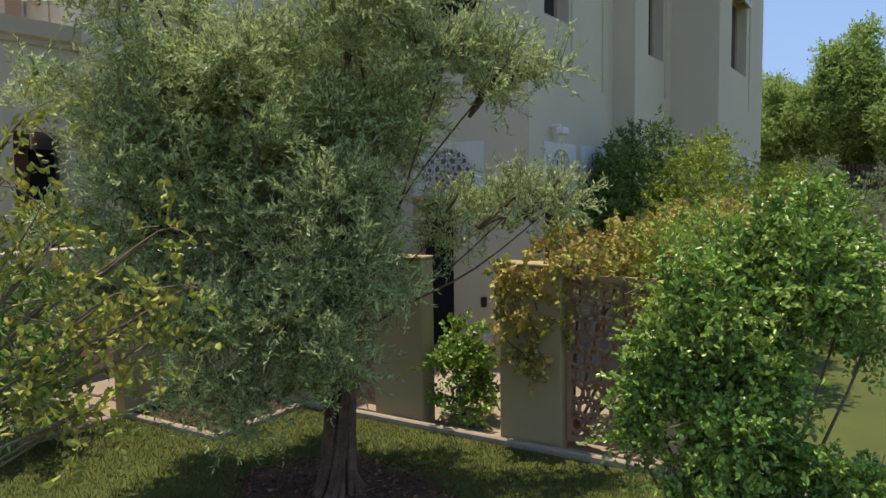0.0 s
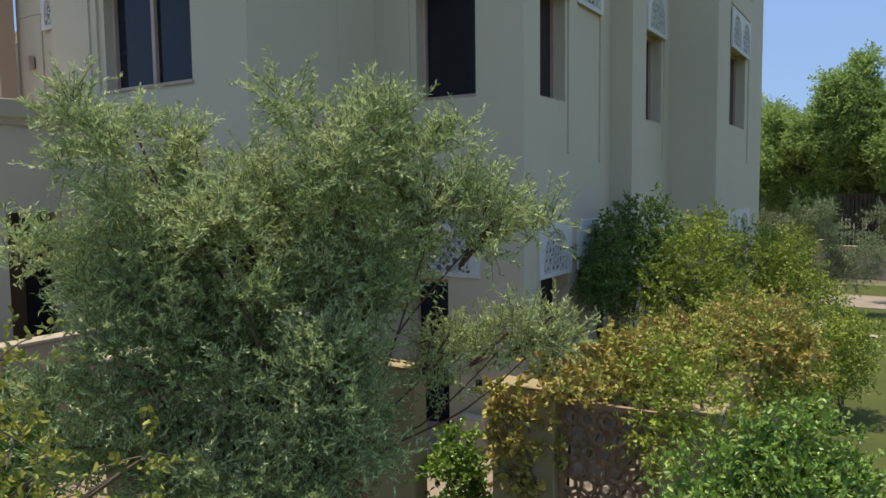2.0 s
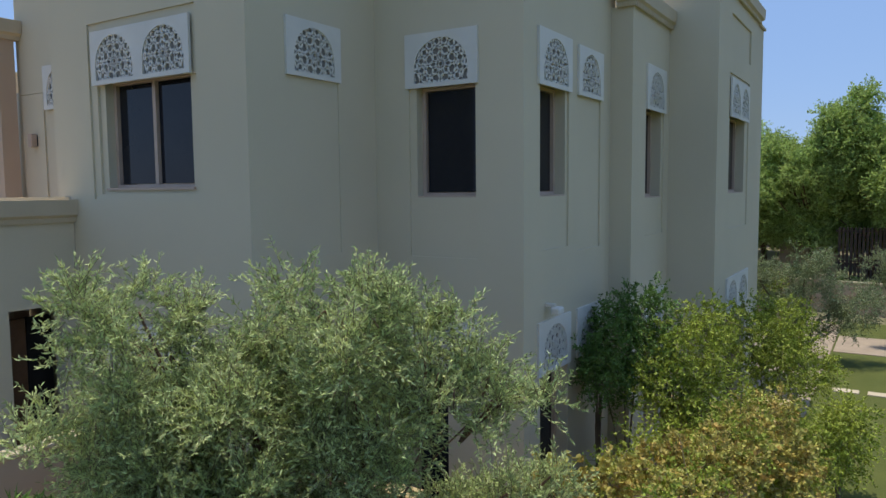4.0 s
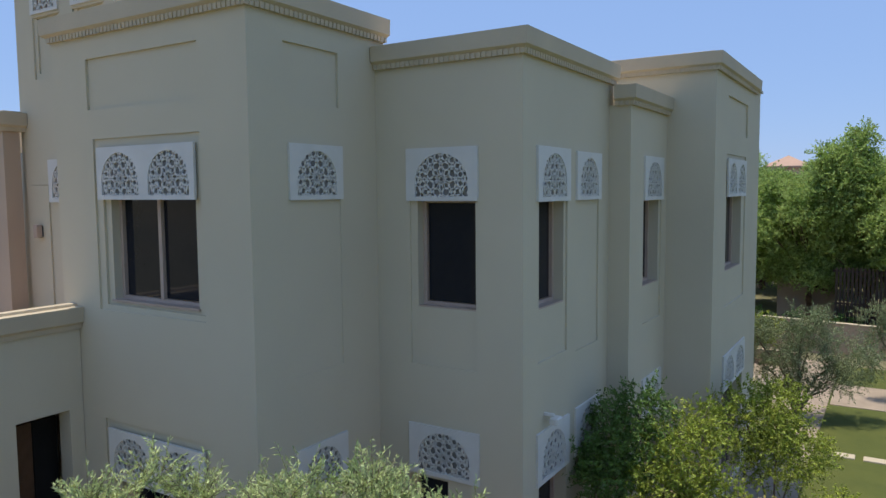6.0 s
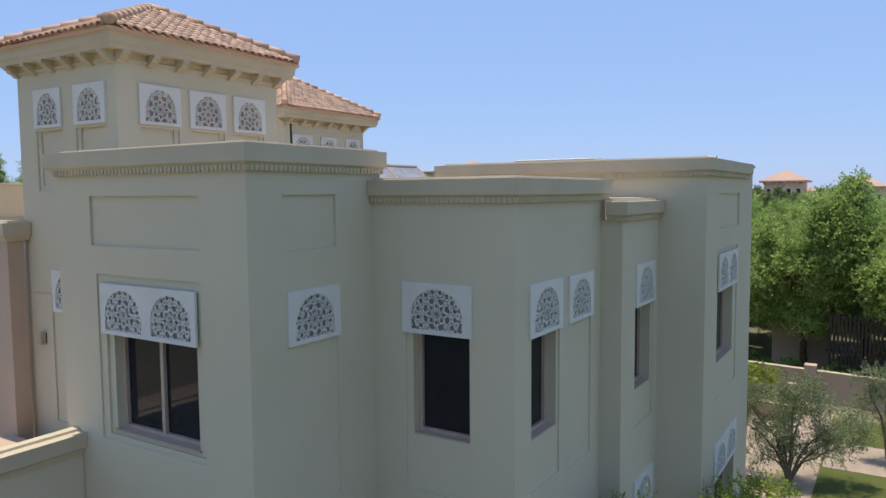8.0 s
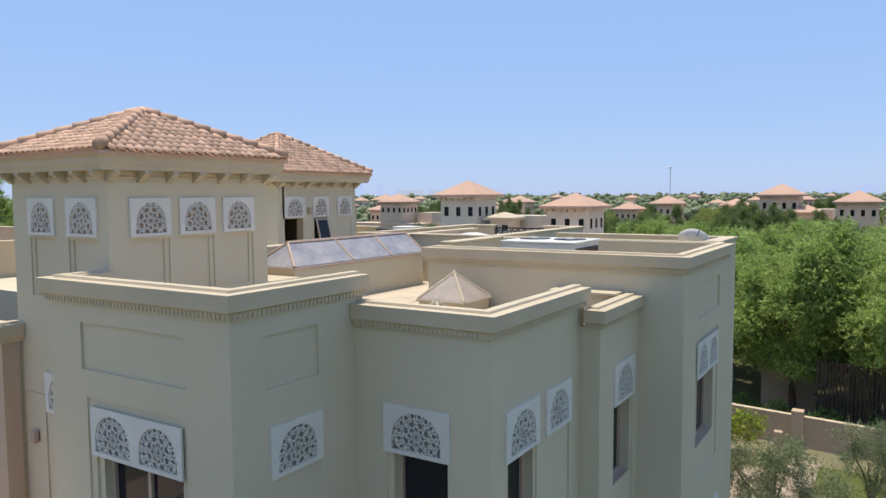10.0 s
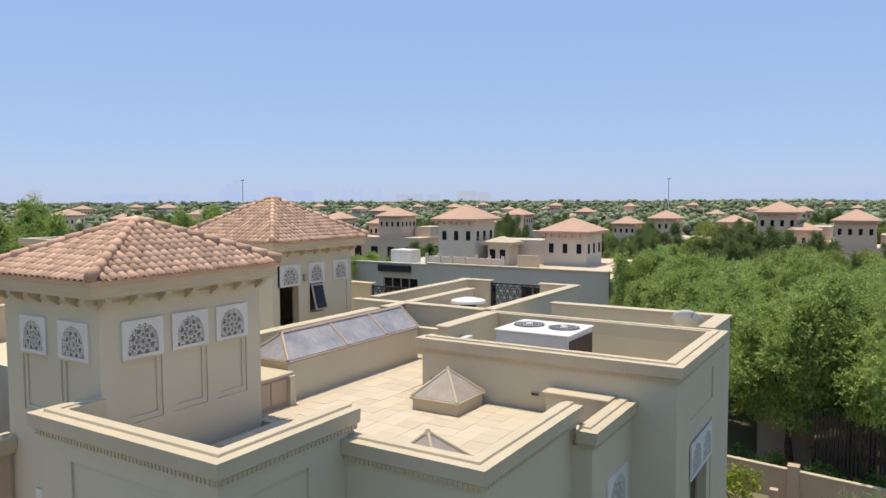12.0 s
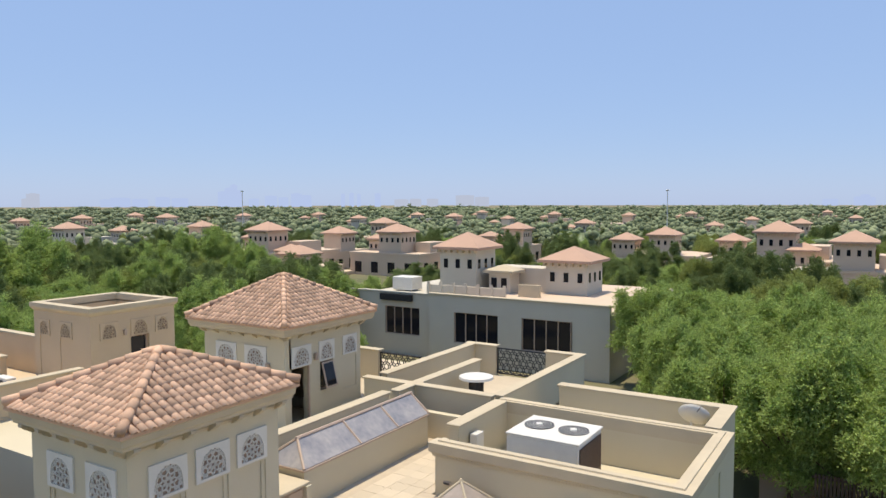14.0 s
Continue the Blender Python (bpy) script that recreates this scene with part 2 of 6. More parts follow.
def cornice(path, top, parent, dentils=True, mat=None):
    """Plain band with a two-step coping, and a band of small dentils below it."""
    prof = [(0.0, top - 0.38), (0.05, top - 0.38), (0.06, top - 0.31), (0.12, top - 0.27), (0.13, top - 0.05), (0.13, top - 0.04), (-0.05, top - 0.04),
            (-0.06, top), (-0.22, top), (-0.23, top - 0.03), (-0.31, top - 0.03), (-0.31, top - 0.38)]
    part("cornice", sweep(bmesh.new(), prof, path), mat or COPING, parent, "sand-coloured moulded parapet coping")
    if dentils:
        bm = bmesh.new()
        pts = [Vector(p) for p in path]
        for a, b in zip(pts, pts[1:]):
            d = (b - a)
            n = int(d.length / 0.084)
            u = d.normalized()
            w = Vector((u.y, -u.x))
            for i in range(n):
                c = a + u * ((i + 0.5) * d.length / n) + w * 0.05
                hx, hy = (0.027, 0.02) if abs(u.x) > 0.5 else (0.02, 0.027)
                box(bm, c.x - hx, c.x + hx, c.y - hy, c.y + hy, top - 0.385, top - 0.305)
        tagged(part("dentil_band", bm, COPING, parent), kind="stuff")


def rosette(u, z):
    """Bars of a ten-fold star rosette round (u, z): rings joined by zigzags."""
    rings = [(0.05, 8, 0.0, True), (0.135, 8, 0.5, False), (0.205, 8, 0.0, False), (0.265, 16, 0.5, True), (0.335, 16, 0.0, False), (0.41, 16, 0.5, True), (0.48, 32, 0.0, False),
             (0.55, 32, 0.5, True), (0.62, 32, 0.0, False)]
    at_ = lambda r, n, off, k: (u + r * math.cos(2 * math.pi * (k + off) / n), z + r * math.sin(2 * math.pi * (k + off) / n))
    bars = []
    for (r, n, off, closed), nxt in zip(rings, rings[1:] + [None]):
        for k in range(n):
            p = at_(r, n, off, k)
            if closed:
                bars.append((p, at_(r, n, off, k + 1)))
            if nxt:
                near = sorted(range(nxt[1]), key=lambda q: (at_(*nxt[:3], q)[0] - p[0]) ** 2 + (at_(*nxt[:3], q)[1] - p[1]) ** 2)[:2]
                bars += [(p, at_(*nxt[:3], q)) for q in near]
    return bars


def arch_grille(axis, at, u0, u1, z0, z1, parent, arches=1, proud=0.038, back=None, plate=None):
    """A white panel with arched lattice openings: the plate has real arched holes with a lattice in them."""
    w, h = (u1 - u0) / arches, z1 - z0
    verts, faces = [], []
    P = lambda u, d, z: face_point(axis, at, u, d, z)

    def strip(outer, inner):
        """A solid ring between an outer and an inner outline."""
        n = len(outer)
        o = len(verts)
        for d in (-proud, 0.0):
            for ring in (outer, inner):
                verts.extend(P(u, d, z) for u, z in ring)
        for i in range(n):
            j = (i + 1) % n
            faces.append((o + i, o + j, o + n + j, o + n + i))
            faces.append((o + n + i, o + n + j, o + 3 * n + j, o + 3 * n + i))
            faces.append((o + j, o + i, o + 2 * n + i, o + 2 * n + j))

    holes = []
    for k in range(arches):
        a = u0 + k * w
        mid = a + w / 2
        r = w * (0.37 if arches == 1 else 0.40)
        zb, rz = z0 + 0.085 * h, 0.80 * h
        out = []
        base = rz * 0.32
        ring = [(mid + r, zb)] + [(mid + r * math.cos(math.pi * i / 16), zb + base + (rz - base) * math.sin(math.pi * i / 16)) for i in range(17)] + [(mid - r, zb)]
        zmid = z0 + h / 2
        for u, z in ring:
            du, dz = u - mid, z - zmid
            s = min(w / 2 / max(abs(du), 1e-6), h / 2 / max(abs(dz), 1e-6))
            out.append((mid + du * s, zmid + dz * s))
        # square the corners of the plate
        for cu, cz in ((a, z1), (a + w, z1), (a, z0), (a + w, z0)):
            i = min(range(len(out)), key=lambda q: (out[q][0] - cu) ** 2 + (out[q][1] - cz) ** 2)
            out[i] = (cu, cz)
        strip(out, ring)
        holes.append((mid, zb, r, base, rz))
    quads("plate", verts, faces, plate or WHITE, parent, "white moulded panel with arched openings")
    for mid, zb, r, base, rz in holes:
        bm = bmesh.new()
        inside = lambda u, z: abs(u - mid) <= r and zb <= z and (z <= zb + base or ((u - mid) / r) ** 2 + ((z - zb - base) / (rz - base)) ** 2 <= 1.0)
        bars = rosette(mid, zb + rz * 0.40)
        for p, q in bars:
            ip, iq = inside(*p), inside(*q)
            if not (ip or iq):
                continue
            if ip != iq:
                # cut the bar where it meets the arch
                a, b = (p, q) if ip else (q, p)
                lo, hi = 0.0, 1.0
                for _ in range(8):
                    m = (lo + hi) / 2
                    if inside(a[0] + (b[0] - a[0]) * m, a[1] + (b[1] - a[1]) * m):
                        lo = m
                    else:
                        hi = m
                p, q = a, (a[0] + (b[0] - a[0]) * hi, a[1] + (b[1] - a[1]) * hi)
            (ua, za), (ub, zb2) = p, q
            l = math.hypot(ub - ua, zb2 - za)
            if l < 0.004:
                continue
            t = 0.0145
            nu, nz = -(zb2 - za) / l * t, (ub - ua) / l * t
            q = [(ua + nu, za + nz), (ub + nu, zb2 + nz), (ub - nu, zb2 - nz), (ua - nu, za - nz)]
            f = [bm.verts.new(P(u, -0.026, z)) for u, z in q]
            g = [bm.verts.new(P(u, -0.005, z)) for u, z in q]
            bm.faces.new(f)
            for i in range(4):
                bm.faces.new((f[i], g[i], g[(i + 1) % 4], f[(i + 1) % 4]))
        part("lattice", bm, plate or WHITE, parent, "pierced geometric lattice")
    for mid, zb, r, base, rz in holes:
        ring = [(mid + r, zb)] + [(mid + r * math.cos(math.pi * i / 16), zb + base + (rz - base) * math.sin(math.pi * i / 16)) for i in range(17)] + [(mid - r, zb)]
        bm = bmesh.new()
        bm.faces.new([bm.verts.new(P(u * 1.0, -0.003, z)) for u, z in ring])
        part("backing", bm, back or BACKING, parent, "board behind the lattice, coloured to carry its shade")


# board colours stand in for shade in the lattice holes, warmer on the towers
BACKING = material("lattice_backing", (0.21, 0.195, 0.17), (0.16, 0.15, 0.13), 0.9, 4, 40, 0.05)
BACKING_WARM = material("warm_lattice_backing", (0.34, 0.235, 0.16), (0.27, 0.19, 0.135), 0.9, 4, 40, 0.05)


def window(axis, at, u0, u1, z0, z1, parent, setback=0.2, leaves=1, label="dark tinted window in a beige frame"):
    """Window in an opening: frame, mullion, panes, sill."""
    w = quads("window", *slab(axis, at, [(u0, u1, z0, z0 + 0.05), (u0, u1, z1 - 0.05, z1), (u0, u0 + 0.06, z0 + 0.05, z1 - 0.05), (u1 - 0.06, u1, z0 + 0.05, z1 - 0.05)], setback, setback + 0.08), FRAME, parent, label)
    n = leaves
    pw = (u1 - u0 - 0.12) / n
    for i in range(n):
        a = u0 + 0.06 + i * pw
        quads("pane", *slab(axis, at, [(a + 0.02, a + pw - 0.02, z0 + 0.06, z1 - 0.06)], setback + 0.045, setback + 0.055), GLASS, w, "dark tinted glass")
        if i:
            quads("mullion", *slab(axis, at, [(a - 0.035, a + 0.035, z0 + 0.05, z1 - 0.05)], setback - 0.01, setback + 0.07), FRAME, w)
    quads("sill", *slab(axis, at, [(u0 - 0.03, u1 + 0.03, z0 - 0.03, z0 + 0.004)], 0.035, setback + 0.02), FRAME, w)
    return w


def slab(axis, at, rects, d0, d1):
    verts, faces = [], []
    for u0, u1, z0, z1 in rects:
        n = len(verts)
        for d in (d0, d1):
            verts += [face_point(axis, at, u0, d, z0), face_point(axis, at, u1, d, z0), face_point(axis, at, u1, d, z1), face_point(axis, at, u0, d, z1)]
        faces += [(n, n + 1, n + 2, n + 3), (n + 7, n + 6, n + 5, n + 4), (n, n + 4, n + 5, n + 1), (n + 1, n + 5, n + 6, n + 2), (n + 2, n + 6, n + 7, n + 3), (n + 3, n + 7, n + 4, n)]
    return verts, faces


def hip_roof(name, x0, x1, y0, y1, ze, apex, parent, pieces=("front", "right"), label=""):
    """A tiled hip roof: solid body, barrel tiles in courses, ridge tiles on the hips."""
    ax, ay, az = apex
    bm = bmesh.new()
    c = [bm.verts.new(p) for p in ((x0, y0, ze), (x1, y0, ze), (x1, y1, ze), (x0, y1, ze))]
    d = [bm.verts.new((p.co.x, p.co.y, ze - 0.06)) for p in c]
    top = bm.verts.new((ax, ay, az - 0.02))
    for i in range(4):
        bm.faces.new((c[i], c[(i + 1) % 4], top))
        bm.faces.new((d[i], d[(i + 1) % 4], c[(i + 1) % 4], c[i]))
    bm.faces.new(list(reversed(d)))
    roof = part(name, bm, TILE, parent, label)
    n, length, half = 6, 0.27, 0.078
    arc = [(half * math.cos(math.pi * i / (n - 1)), 0.056 * math.sin(math.pi * i / (n - 1))) for i in range(n)]
    tv, tf = [], []
    for s, lift, wide in ((0, 0.016, 1.05), (length, 0.0, 0.92)):
        tv += [(u * wide, s, v + lift) for u, v in arc]
        tv += [(u * wide * 0.82, s, v * 0.78 + lift) for u, v in arc]
    for i in range(n - 1):
        tf += [(i, i + 1, 2 * n + i + 1, 2 * n + i), (i + 1, i, n + i, n + i + 1)]
    data = bpy.data.meshes.new("tile")
    data.from_pydata(tv, [], tf)
    data.shade_smooth()
    data.materials.append(TILE_OBJ)
    A = Vector(apex)
    rest_v, rest_f = [], []
    rng = random.Random(5)
    sides = {"front": ((x0, y0), (x1, y0)), "right": ((x1, y0), (x1, y1)), "back": ((x1, y1), (x0, y1)), "left": ((x0, y1), (x0, y0))}
    for side, (p, q) in sides.items():
        a, b = Vector((*p, ze)), Vector((*q, ze))
        u = (b - a).normalized()
        foot = a + u * (A - a).dot(u)
        up = (A - foot)
        run = up.length
        up.normalize()
        nrm = u.cross(up)
        wide = (b - a).length
        sp, cs = 0.182, 0.205
        rows = int(run / cs) + 1
        for r in range(rows):
            s = -0.05 + r * cs
            k = (s + length * 0.6) / run
            lo, hi = (A - a).dot(u) * k, wide - (wide - (A - a).dot(u)) * k
            cnt = int((hi - lo) / sp)
            if cnt < 1:
                continue
            for i in range(int(wide / sp) + 1):
                w = (i + 0.5) * sp
                if w < lo + 0.03 or w > hi - 0.03:
                    continue
                tw = radians(rng.uniform(-1.2, 1.2))
                o = a + u * w + up * (s + rng.uniform(-0.007, 0.007)) + nrm * (0.02 + rng.uniform(0, 0.005))
                m = Matrix((( u.x, up.x, nrm.x, o.x), (u.y, up.y, nrm.y, o.y), (u.z, up.z, nrm.z, o.z), (0, 0, 0, 1))) @ Matrix.Rotation(tw, 4, "Z")
                if side in pieces:
                    t = new("tile", data)
                    t.parent, t.matrix_basis = roof, m
                else:
                    k0 = len(rest_v)
                    rest_v += [m @ Vector(v) for v in tv]
                    rest_f += [tuple(k0 + z for z in f) for f in tf]
    if rest_v:
        tagged(quads("far_side_tiles", rest_v, rest_f, TILE, roof, "", True), kind="stuff")
    bm = bmesh.new()
    for p in ((x0, y0), (x1, y0), (x1, y1), (x0, y1)):
        a = Vector((*p, ze + 0.05))
        k = max(3, int((A - a).length / 0.3))
        for i in range(k):
            s, e = a.lerp(A, i / k), a.lerp(A, (i + 1.15) / k if i < k - 1 else 1)
            part("ridge_tile", cyl(bmesh.new(), s + Vector((0, 0, 0.05)), e + Vector((0, 0, 0.03)), 0.10, 0.088, 10), TILE_OBJ, roof, "", True)
    part("finial_tile", cyl(bmesh.new(), A + Vector((0, 0, -0.05)), A + Vector((0, 0, 0.07)), 0.15, 0.07, 10), TILE_OBJ, roof, "", True)
    bm.free()
    return roof


def corbel(data_cache=[]):
    """A small curved bracket under the eaves, shared by all."""
    if not data_cache:
        bm = bmesh.new()
        prof = [(0, 0), (0.25, 0), (0.25, -0.06), (0.20, -0.08), (0.16, -0.13), (0.10, -0.145), (0.06, -0.19), (0, -0.205)]
        l = [bm.verts.new((-0.065, -y, z)) for y, z in prof]
        r = [bm.verts.new((0.065, -y, z)) for y, z in prof]
        bm.faces.new(l)
        bm.faces.new(list(reversed(r)))
        k = len(prof)
        for i in range(k):
            bm.faces.new((l[i], r[i], r[(i + 1) % k], l[(i + 1) % k]))
        bmesh.ops.recalc_face_normals(bm, faces=bm.faces)
        me = bpy.data.meshes.new("bracket")
        bm.to_mesh(me)
        bm.free()
        me.materials.append(COPING)
        data_cache.append(me)
    return data_cache[0]


def tower(x0, x1, y0, y1, z0, apexz, over, parent, front, right, front_cells=(), right_cells=()):
    """A roof tower: walls with grilles, bracketed eaves, hip roof."""
    soff = 11.34
    fc = [c for a, b in front if not front_cells for c in ((a, b, 8.9, 9.99, 0.03), (a + 0.1, b - 0.1, 9.0, 9.98, 0.06))] + list(front_cells)
    rc = [c for a, b in right if not right_cells for c in ((a + 0.02, b - 0.02, 8.85, 9.98, 0.03), (a + 0.12, b - 0.12, 8.96, 9.97, 0.06))] + list(right_cells)
    facade("tower_wall", "y", y0, x0, x1, z0, soff, fc, RENDER, parent)
    facade("tower_wall", "x", x1, y0 + 0.3, y1, z0, soff, rc, RENDER, parent)
    part("tower_wall", boxed(x0, x1 - 0.31, y1 - 0.3, y1, z0, soff), RENDER, parent)
    part("tower_wall", boxed(x0, x0 + 0.3, y0 + 0.31, y1 - 0.31, z0, soff), RENDER, parent)
    for a, b in front:
        g = thing_part("grille_panel", parent)
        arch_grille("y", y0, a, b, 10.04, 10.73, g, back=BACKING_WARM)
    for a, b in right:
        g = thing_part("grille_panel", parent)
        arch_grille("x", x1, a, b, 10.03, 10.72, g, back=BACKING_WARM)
    prof = [(0.0, 11.04), (0.02, 11.04), (0.035, 11.09), (0.02, 11.12), (0.02, 11.198), (0.0, 11.198)]
    part("frieze", sweep(bmesh.new(), prof, [(x0, y0), (x1, y0), (x1, y1)]), COPING, parent)
    eave = [(0.0, 11.2), (over - 0.06, 11.2), (over - 0.05, 11.26), (over - 0.02, 11.30), (over - 0.01, 11.41), (over + 0.02, 11.44), (over + 0.02, 11.5), (0.0, 11.5)]
    part("soffit", sweep(bmesh.new(), eave, [(x0, y1), (x0, y0), (x1, y0), (x1, y1), (x0, y1)]), COPING, parent, "moulded sand-coloured eaves band")
    roof = hip_roof("roof", x0 - over - 0.05, x1 + over + 0.05, y0 - over - 0.05, y1 + over + 0.05, soff + 0.17, ((x0 + x1) / 2, (y0 + y1) / 2, apexz), parent, label="terracotta barrel-tiled hip roof")
    me = corbel()
    nx, ny = max(3, round((x1 - x0) / 0.62)), max(3, round((y1 - y0) / 0.62))
    for i in range(nx + 1):
        b = new("bracket", me)
        b.parent, b.matrix_basis = parent, pose(x0 + 0.05 + (x1 - x0 - 0.1) * i / nx, y0, 11.2)
    for i in range(ny + 1):
        b = new("bracket", me)
        b.parent, b.matrix_basis = parent, pose(x1, y0 + 0.05 + (y1 - y0 - 0.1) * i / ny, 11.2, 0, 0, 90)


def thing_part(name, parent, label="white arched lattice panel"):
    bm = bmesh.new()
    return part(name, bm, WHITE, parent, label)


def panel(axis, at, u0, u1, z0, z1, parent, arches=1, plate=None):
    g = thing_part("grille_panel", parent, "sand-coloured arched lattice panel" if plate else "white arched lattice panel")
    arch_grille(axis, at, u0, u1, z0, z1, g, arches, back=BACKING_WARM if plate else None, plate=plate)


# ---- the villa ----
DECKZ = 8.10
villa = thing("villa", "sand-coloured two-storey villa with parapets and tiled roof towers", "house")

# wing with the double window
facade("wall", "y", 6.60, -11.05, -6.84, 0, 9.12, [
    (-10.2, -7.75, 8.06, 8.80, 0.04), (-10.1, -7.75, 5.1, 7.63, 0.03), (-9.95, -7.79, 5.18, 6.74, 0.07), (-9.82, -7.95, 5.24, 6.85, None),
    (-10.1, -7.75, 0.9, 3.43, 0.03), (-9.82, -7.95, 1.05, 2.65, None)], RENDER, villa)
facade("wall", "x", -6.84, 6.90, 9.42, 0, 9.12, [
    (7.23, 8.33, 8.03, 8.80, 0.04), (7.30, 8.33, 4.3, 6.75, 0.012), (7.30, 8.33, 0.9, 2.6, 0.012)], RENDER, villa)
window("y", 6.60, -9.82, -7.95, 5.26, 6.80, villa, 0.2, 2)
window("y", 6.60, -9.82, -7.95, 1.06, 2.60, villa, 0.2, 2)
panel("y", 6.60, -9.98, -7.84, 6.74, 7.50, villa, 2)
panel("y", 6.60, -9.98, -7.84, 2.54, 3.30, villa, 2)
panel("x", -6.84, 7.27, 8.36, 6.72, 7.48, villa)
panel("x", -6.84, 7.27, 8.36, 2.52, 3.28, villa)
cornice([(-11.05, 7.59), (-11.05, 6.60), (-6.84, 6.60), (-6.84, 9.44)], 9.5, villa)

# second wing, with one window to the front and one to the side
facade("wall", "y", 9.20, -6.838, -4.34, 0, 8.68, [
    (-6.22, -5.08, 4.2, 6.7, 0.03), (-6.10, -5.10, 5.08, 6.72, None), (-6.3, -5.58, 0.1, 2.45, None)], RENDER, villa)
facade("wall", "x", -4.34, 9.50, 12.9, 0, 8.68, [
    (9.7, 10.8, 4.3, 6.7, 0.03), (9.80, 10.72, 5.08, 6.72, None), (11.16, 12.2, 4.2, 6.7, 0.03), (9.75, 10.8, 0.12, 2.52, None), (11.16, 12.2, 0.12, 2.5, 0.03)], RENDER, villa)
window("y", 9.20, -6.10, -5.10, 5.10, 6.70, villa, 0.18, 1)
window("y", 9.20, -6.3, -5.58, 0.12, 2.43, villa, 0.18, 1, "dark glazed garden door")
window("x", -4.34, 9.80, 10.72, 5.10, 6.70, villa, 0.2, 1)
window("x", -4.34, 9.75, 10.8, 0.14, 2.5, villa, 0.2, 1, "dark glazed garden door")
panel("y", 9.20, -6.26, -5.03, 6.68, 7.46, villa)
panel("y", 9.20, -6.26, -5.03, 2.5, 3.28, villa)
panel("x", -4.34, 9.64, 10.85, 6.66, 7.46, villa)
panel("x", -4.34, 11.13, 12.24, 6.66, 7.44, villa)
panel("x", -4.34, 9.64, 10.85, 2.46, 3.26, villa)
panel("x", -4.34, 11.13, 12.24, 2.46, 3.26, villa)
cornice([(-6.83, 9.20), (-4.34, 9.20), (-4.34, 12.92)], 9.05, villa)

# narrow bay
facade("wall", "y", 12.70, -4.34, -3.95, 0, 8.30, [], RENDER, villa)
facade("wall", "x", -3.95, 13.0, 15.05, 0, 8.30, [(13.5, 14.7, 4.3, 6.65, 0.03), (13.6, 14.6, 5.0, 6.7, None), (13.6, 14.6, 0.5, 2.5, None)], RENDER, villa)
window("x", -3.95, 13.6, 14.6, 5.02, 6.65, villa, 0.22, 1)
window("x", -3.95, 13.6, 14.6, 0.52, 2.48, villa, 0.22, 1)
panel("x", -3.95, 13.49, 14.74, 6.62, 7.44, villa)
panel("x", -3.95, 13.49, 14.74, 2.42, 3.24, villa)
cornice([(-4.22, 12.70), (-3.95, 12.70), (-3.95, 15.04)], 8.67, villa)
part("plinth", boxed(-5.7, -4.27, 14.62, 15.04, DECKZ, 8.62), RENDER, villa)
part("plinth_cap", boxed(-5.78, -4.27, 14.54, 15.046, 8.622, 8.69, bev=0.012), COPING, villa)

# end wing
facade("wall", "y", 15.05, -9.2, -3.02, 0, 9.12, [], RENDER, villa)
facade("wall", "x", -3.02, 15.35, 19.6, 0, 9.12, [
    (16.3, 18.6, 8.0, 8.76, 0.04), (16.2, 18.5, 4.3, 7.55, 0.03), (16.4, 18.15, 5.05, 6.75, None), (16.2, 18.6, 0.1, 2.5, None)], RENDER, villa)
window("x", -3.02, 16.4, 18.15, 5.07, 6.7, villa, 0.22, 2)
window("x", -3.02, 16.2, 18.6, 0.12, 2.48, villa, 0.22, 2, "dark glazed garden door")
panel("x", -3.02, 16.28, 18.38, 6.65, 7.46, villa, 2)
panel("x", -3.02, 16.2, 18.7, 2.46, 3.25, villa, 2)
part("wall", boxed(-9.6, -3.33, 19.3, 19.6, DECKZ - 1, 9.12), RENDER, villa)
part("wall", boxed(-9.6, -9.3, 16.4, 19.29, DECKZ - 1, 9.46), RENDER, villa)
cornice([(-9.2, 15.36), (-9.2, 15.05), (-3.02, 15.05), (-3.02, 19.6), (-9.6, 19.6)], 9.5, villa)
part("coping", boxed(-9.66, -9.24, 16.34, 19.2, 9.462, 9.52, bev=0.015), COPING, villa)

# rear wing and terrace behind it
part("wall", boxed(-9.4, -3.3, 19.61, 22.2, 0, 8.3), RENDER, villa)
for a in ((-8.7, -3.3, 21.9, 22.2, 8.302, 9.44), (-3.6, -3.3, 19.75, 21.89, 8.302, 9.44)):
    part("parapet", boxed(*a), RENDER, villa)
part("coping", sweep(bmesh.new(), [(0.06, 9.442), (0.06, 9.5), (-0.36, 9.5), (-0.36, 9.442)], [(-3.3, 19.75), (-3.3, 22.2), (-8.75, 22.2)]), COPING, villa)
part("wall", boxed(-26.0, -9.7, 19.75, 26.9, 0, 8.2), RENDER, villa)
part("terrace_floor", boxed(-25.9, -9.95, 19.8, 26.6, 8.202, 8.25), DECK, villa, "pale tiled terrace floor")
walls = [(-9.95, -9.7, 19.75, 26.9), (-11.25, -9.96, 26.65, 26.9), (-14.9, -13.5, 26.65, 26.9), (-14.75, -14.5, 20.3, 26.64), (-13.05, -12.8, 18.6, 24.0), (-14.9, -13.06, 19.5, 19.74), (-12.79, -9.96, 19.5, 19.74), (-18.6, -17.2, 23.4, 23.65)]
for a in walls:
    part("parapet", boxed(a[0], a[1], a[2], a[3], 8.0, 9.44), RENDER, villa)
    part("coping", boxed(a[0] - 0.06, a[1] + 0.06, a[2] - 0.06, a[3] + 0.06, 9.442, 9.5 + random.Random(a[0]).uniform(0, 0.012), bev=0.012), COPING, villa)

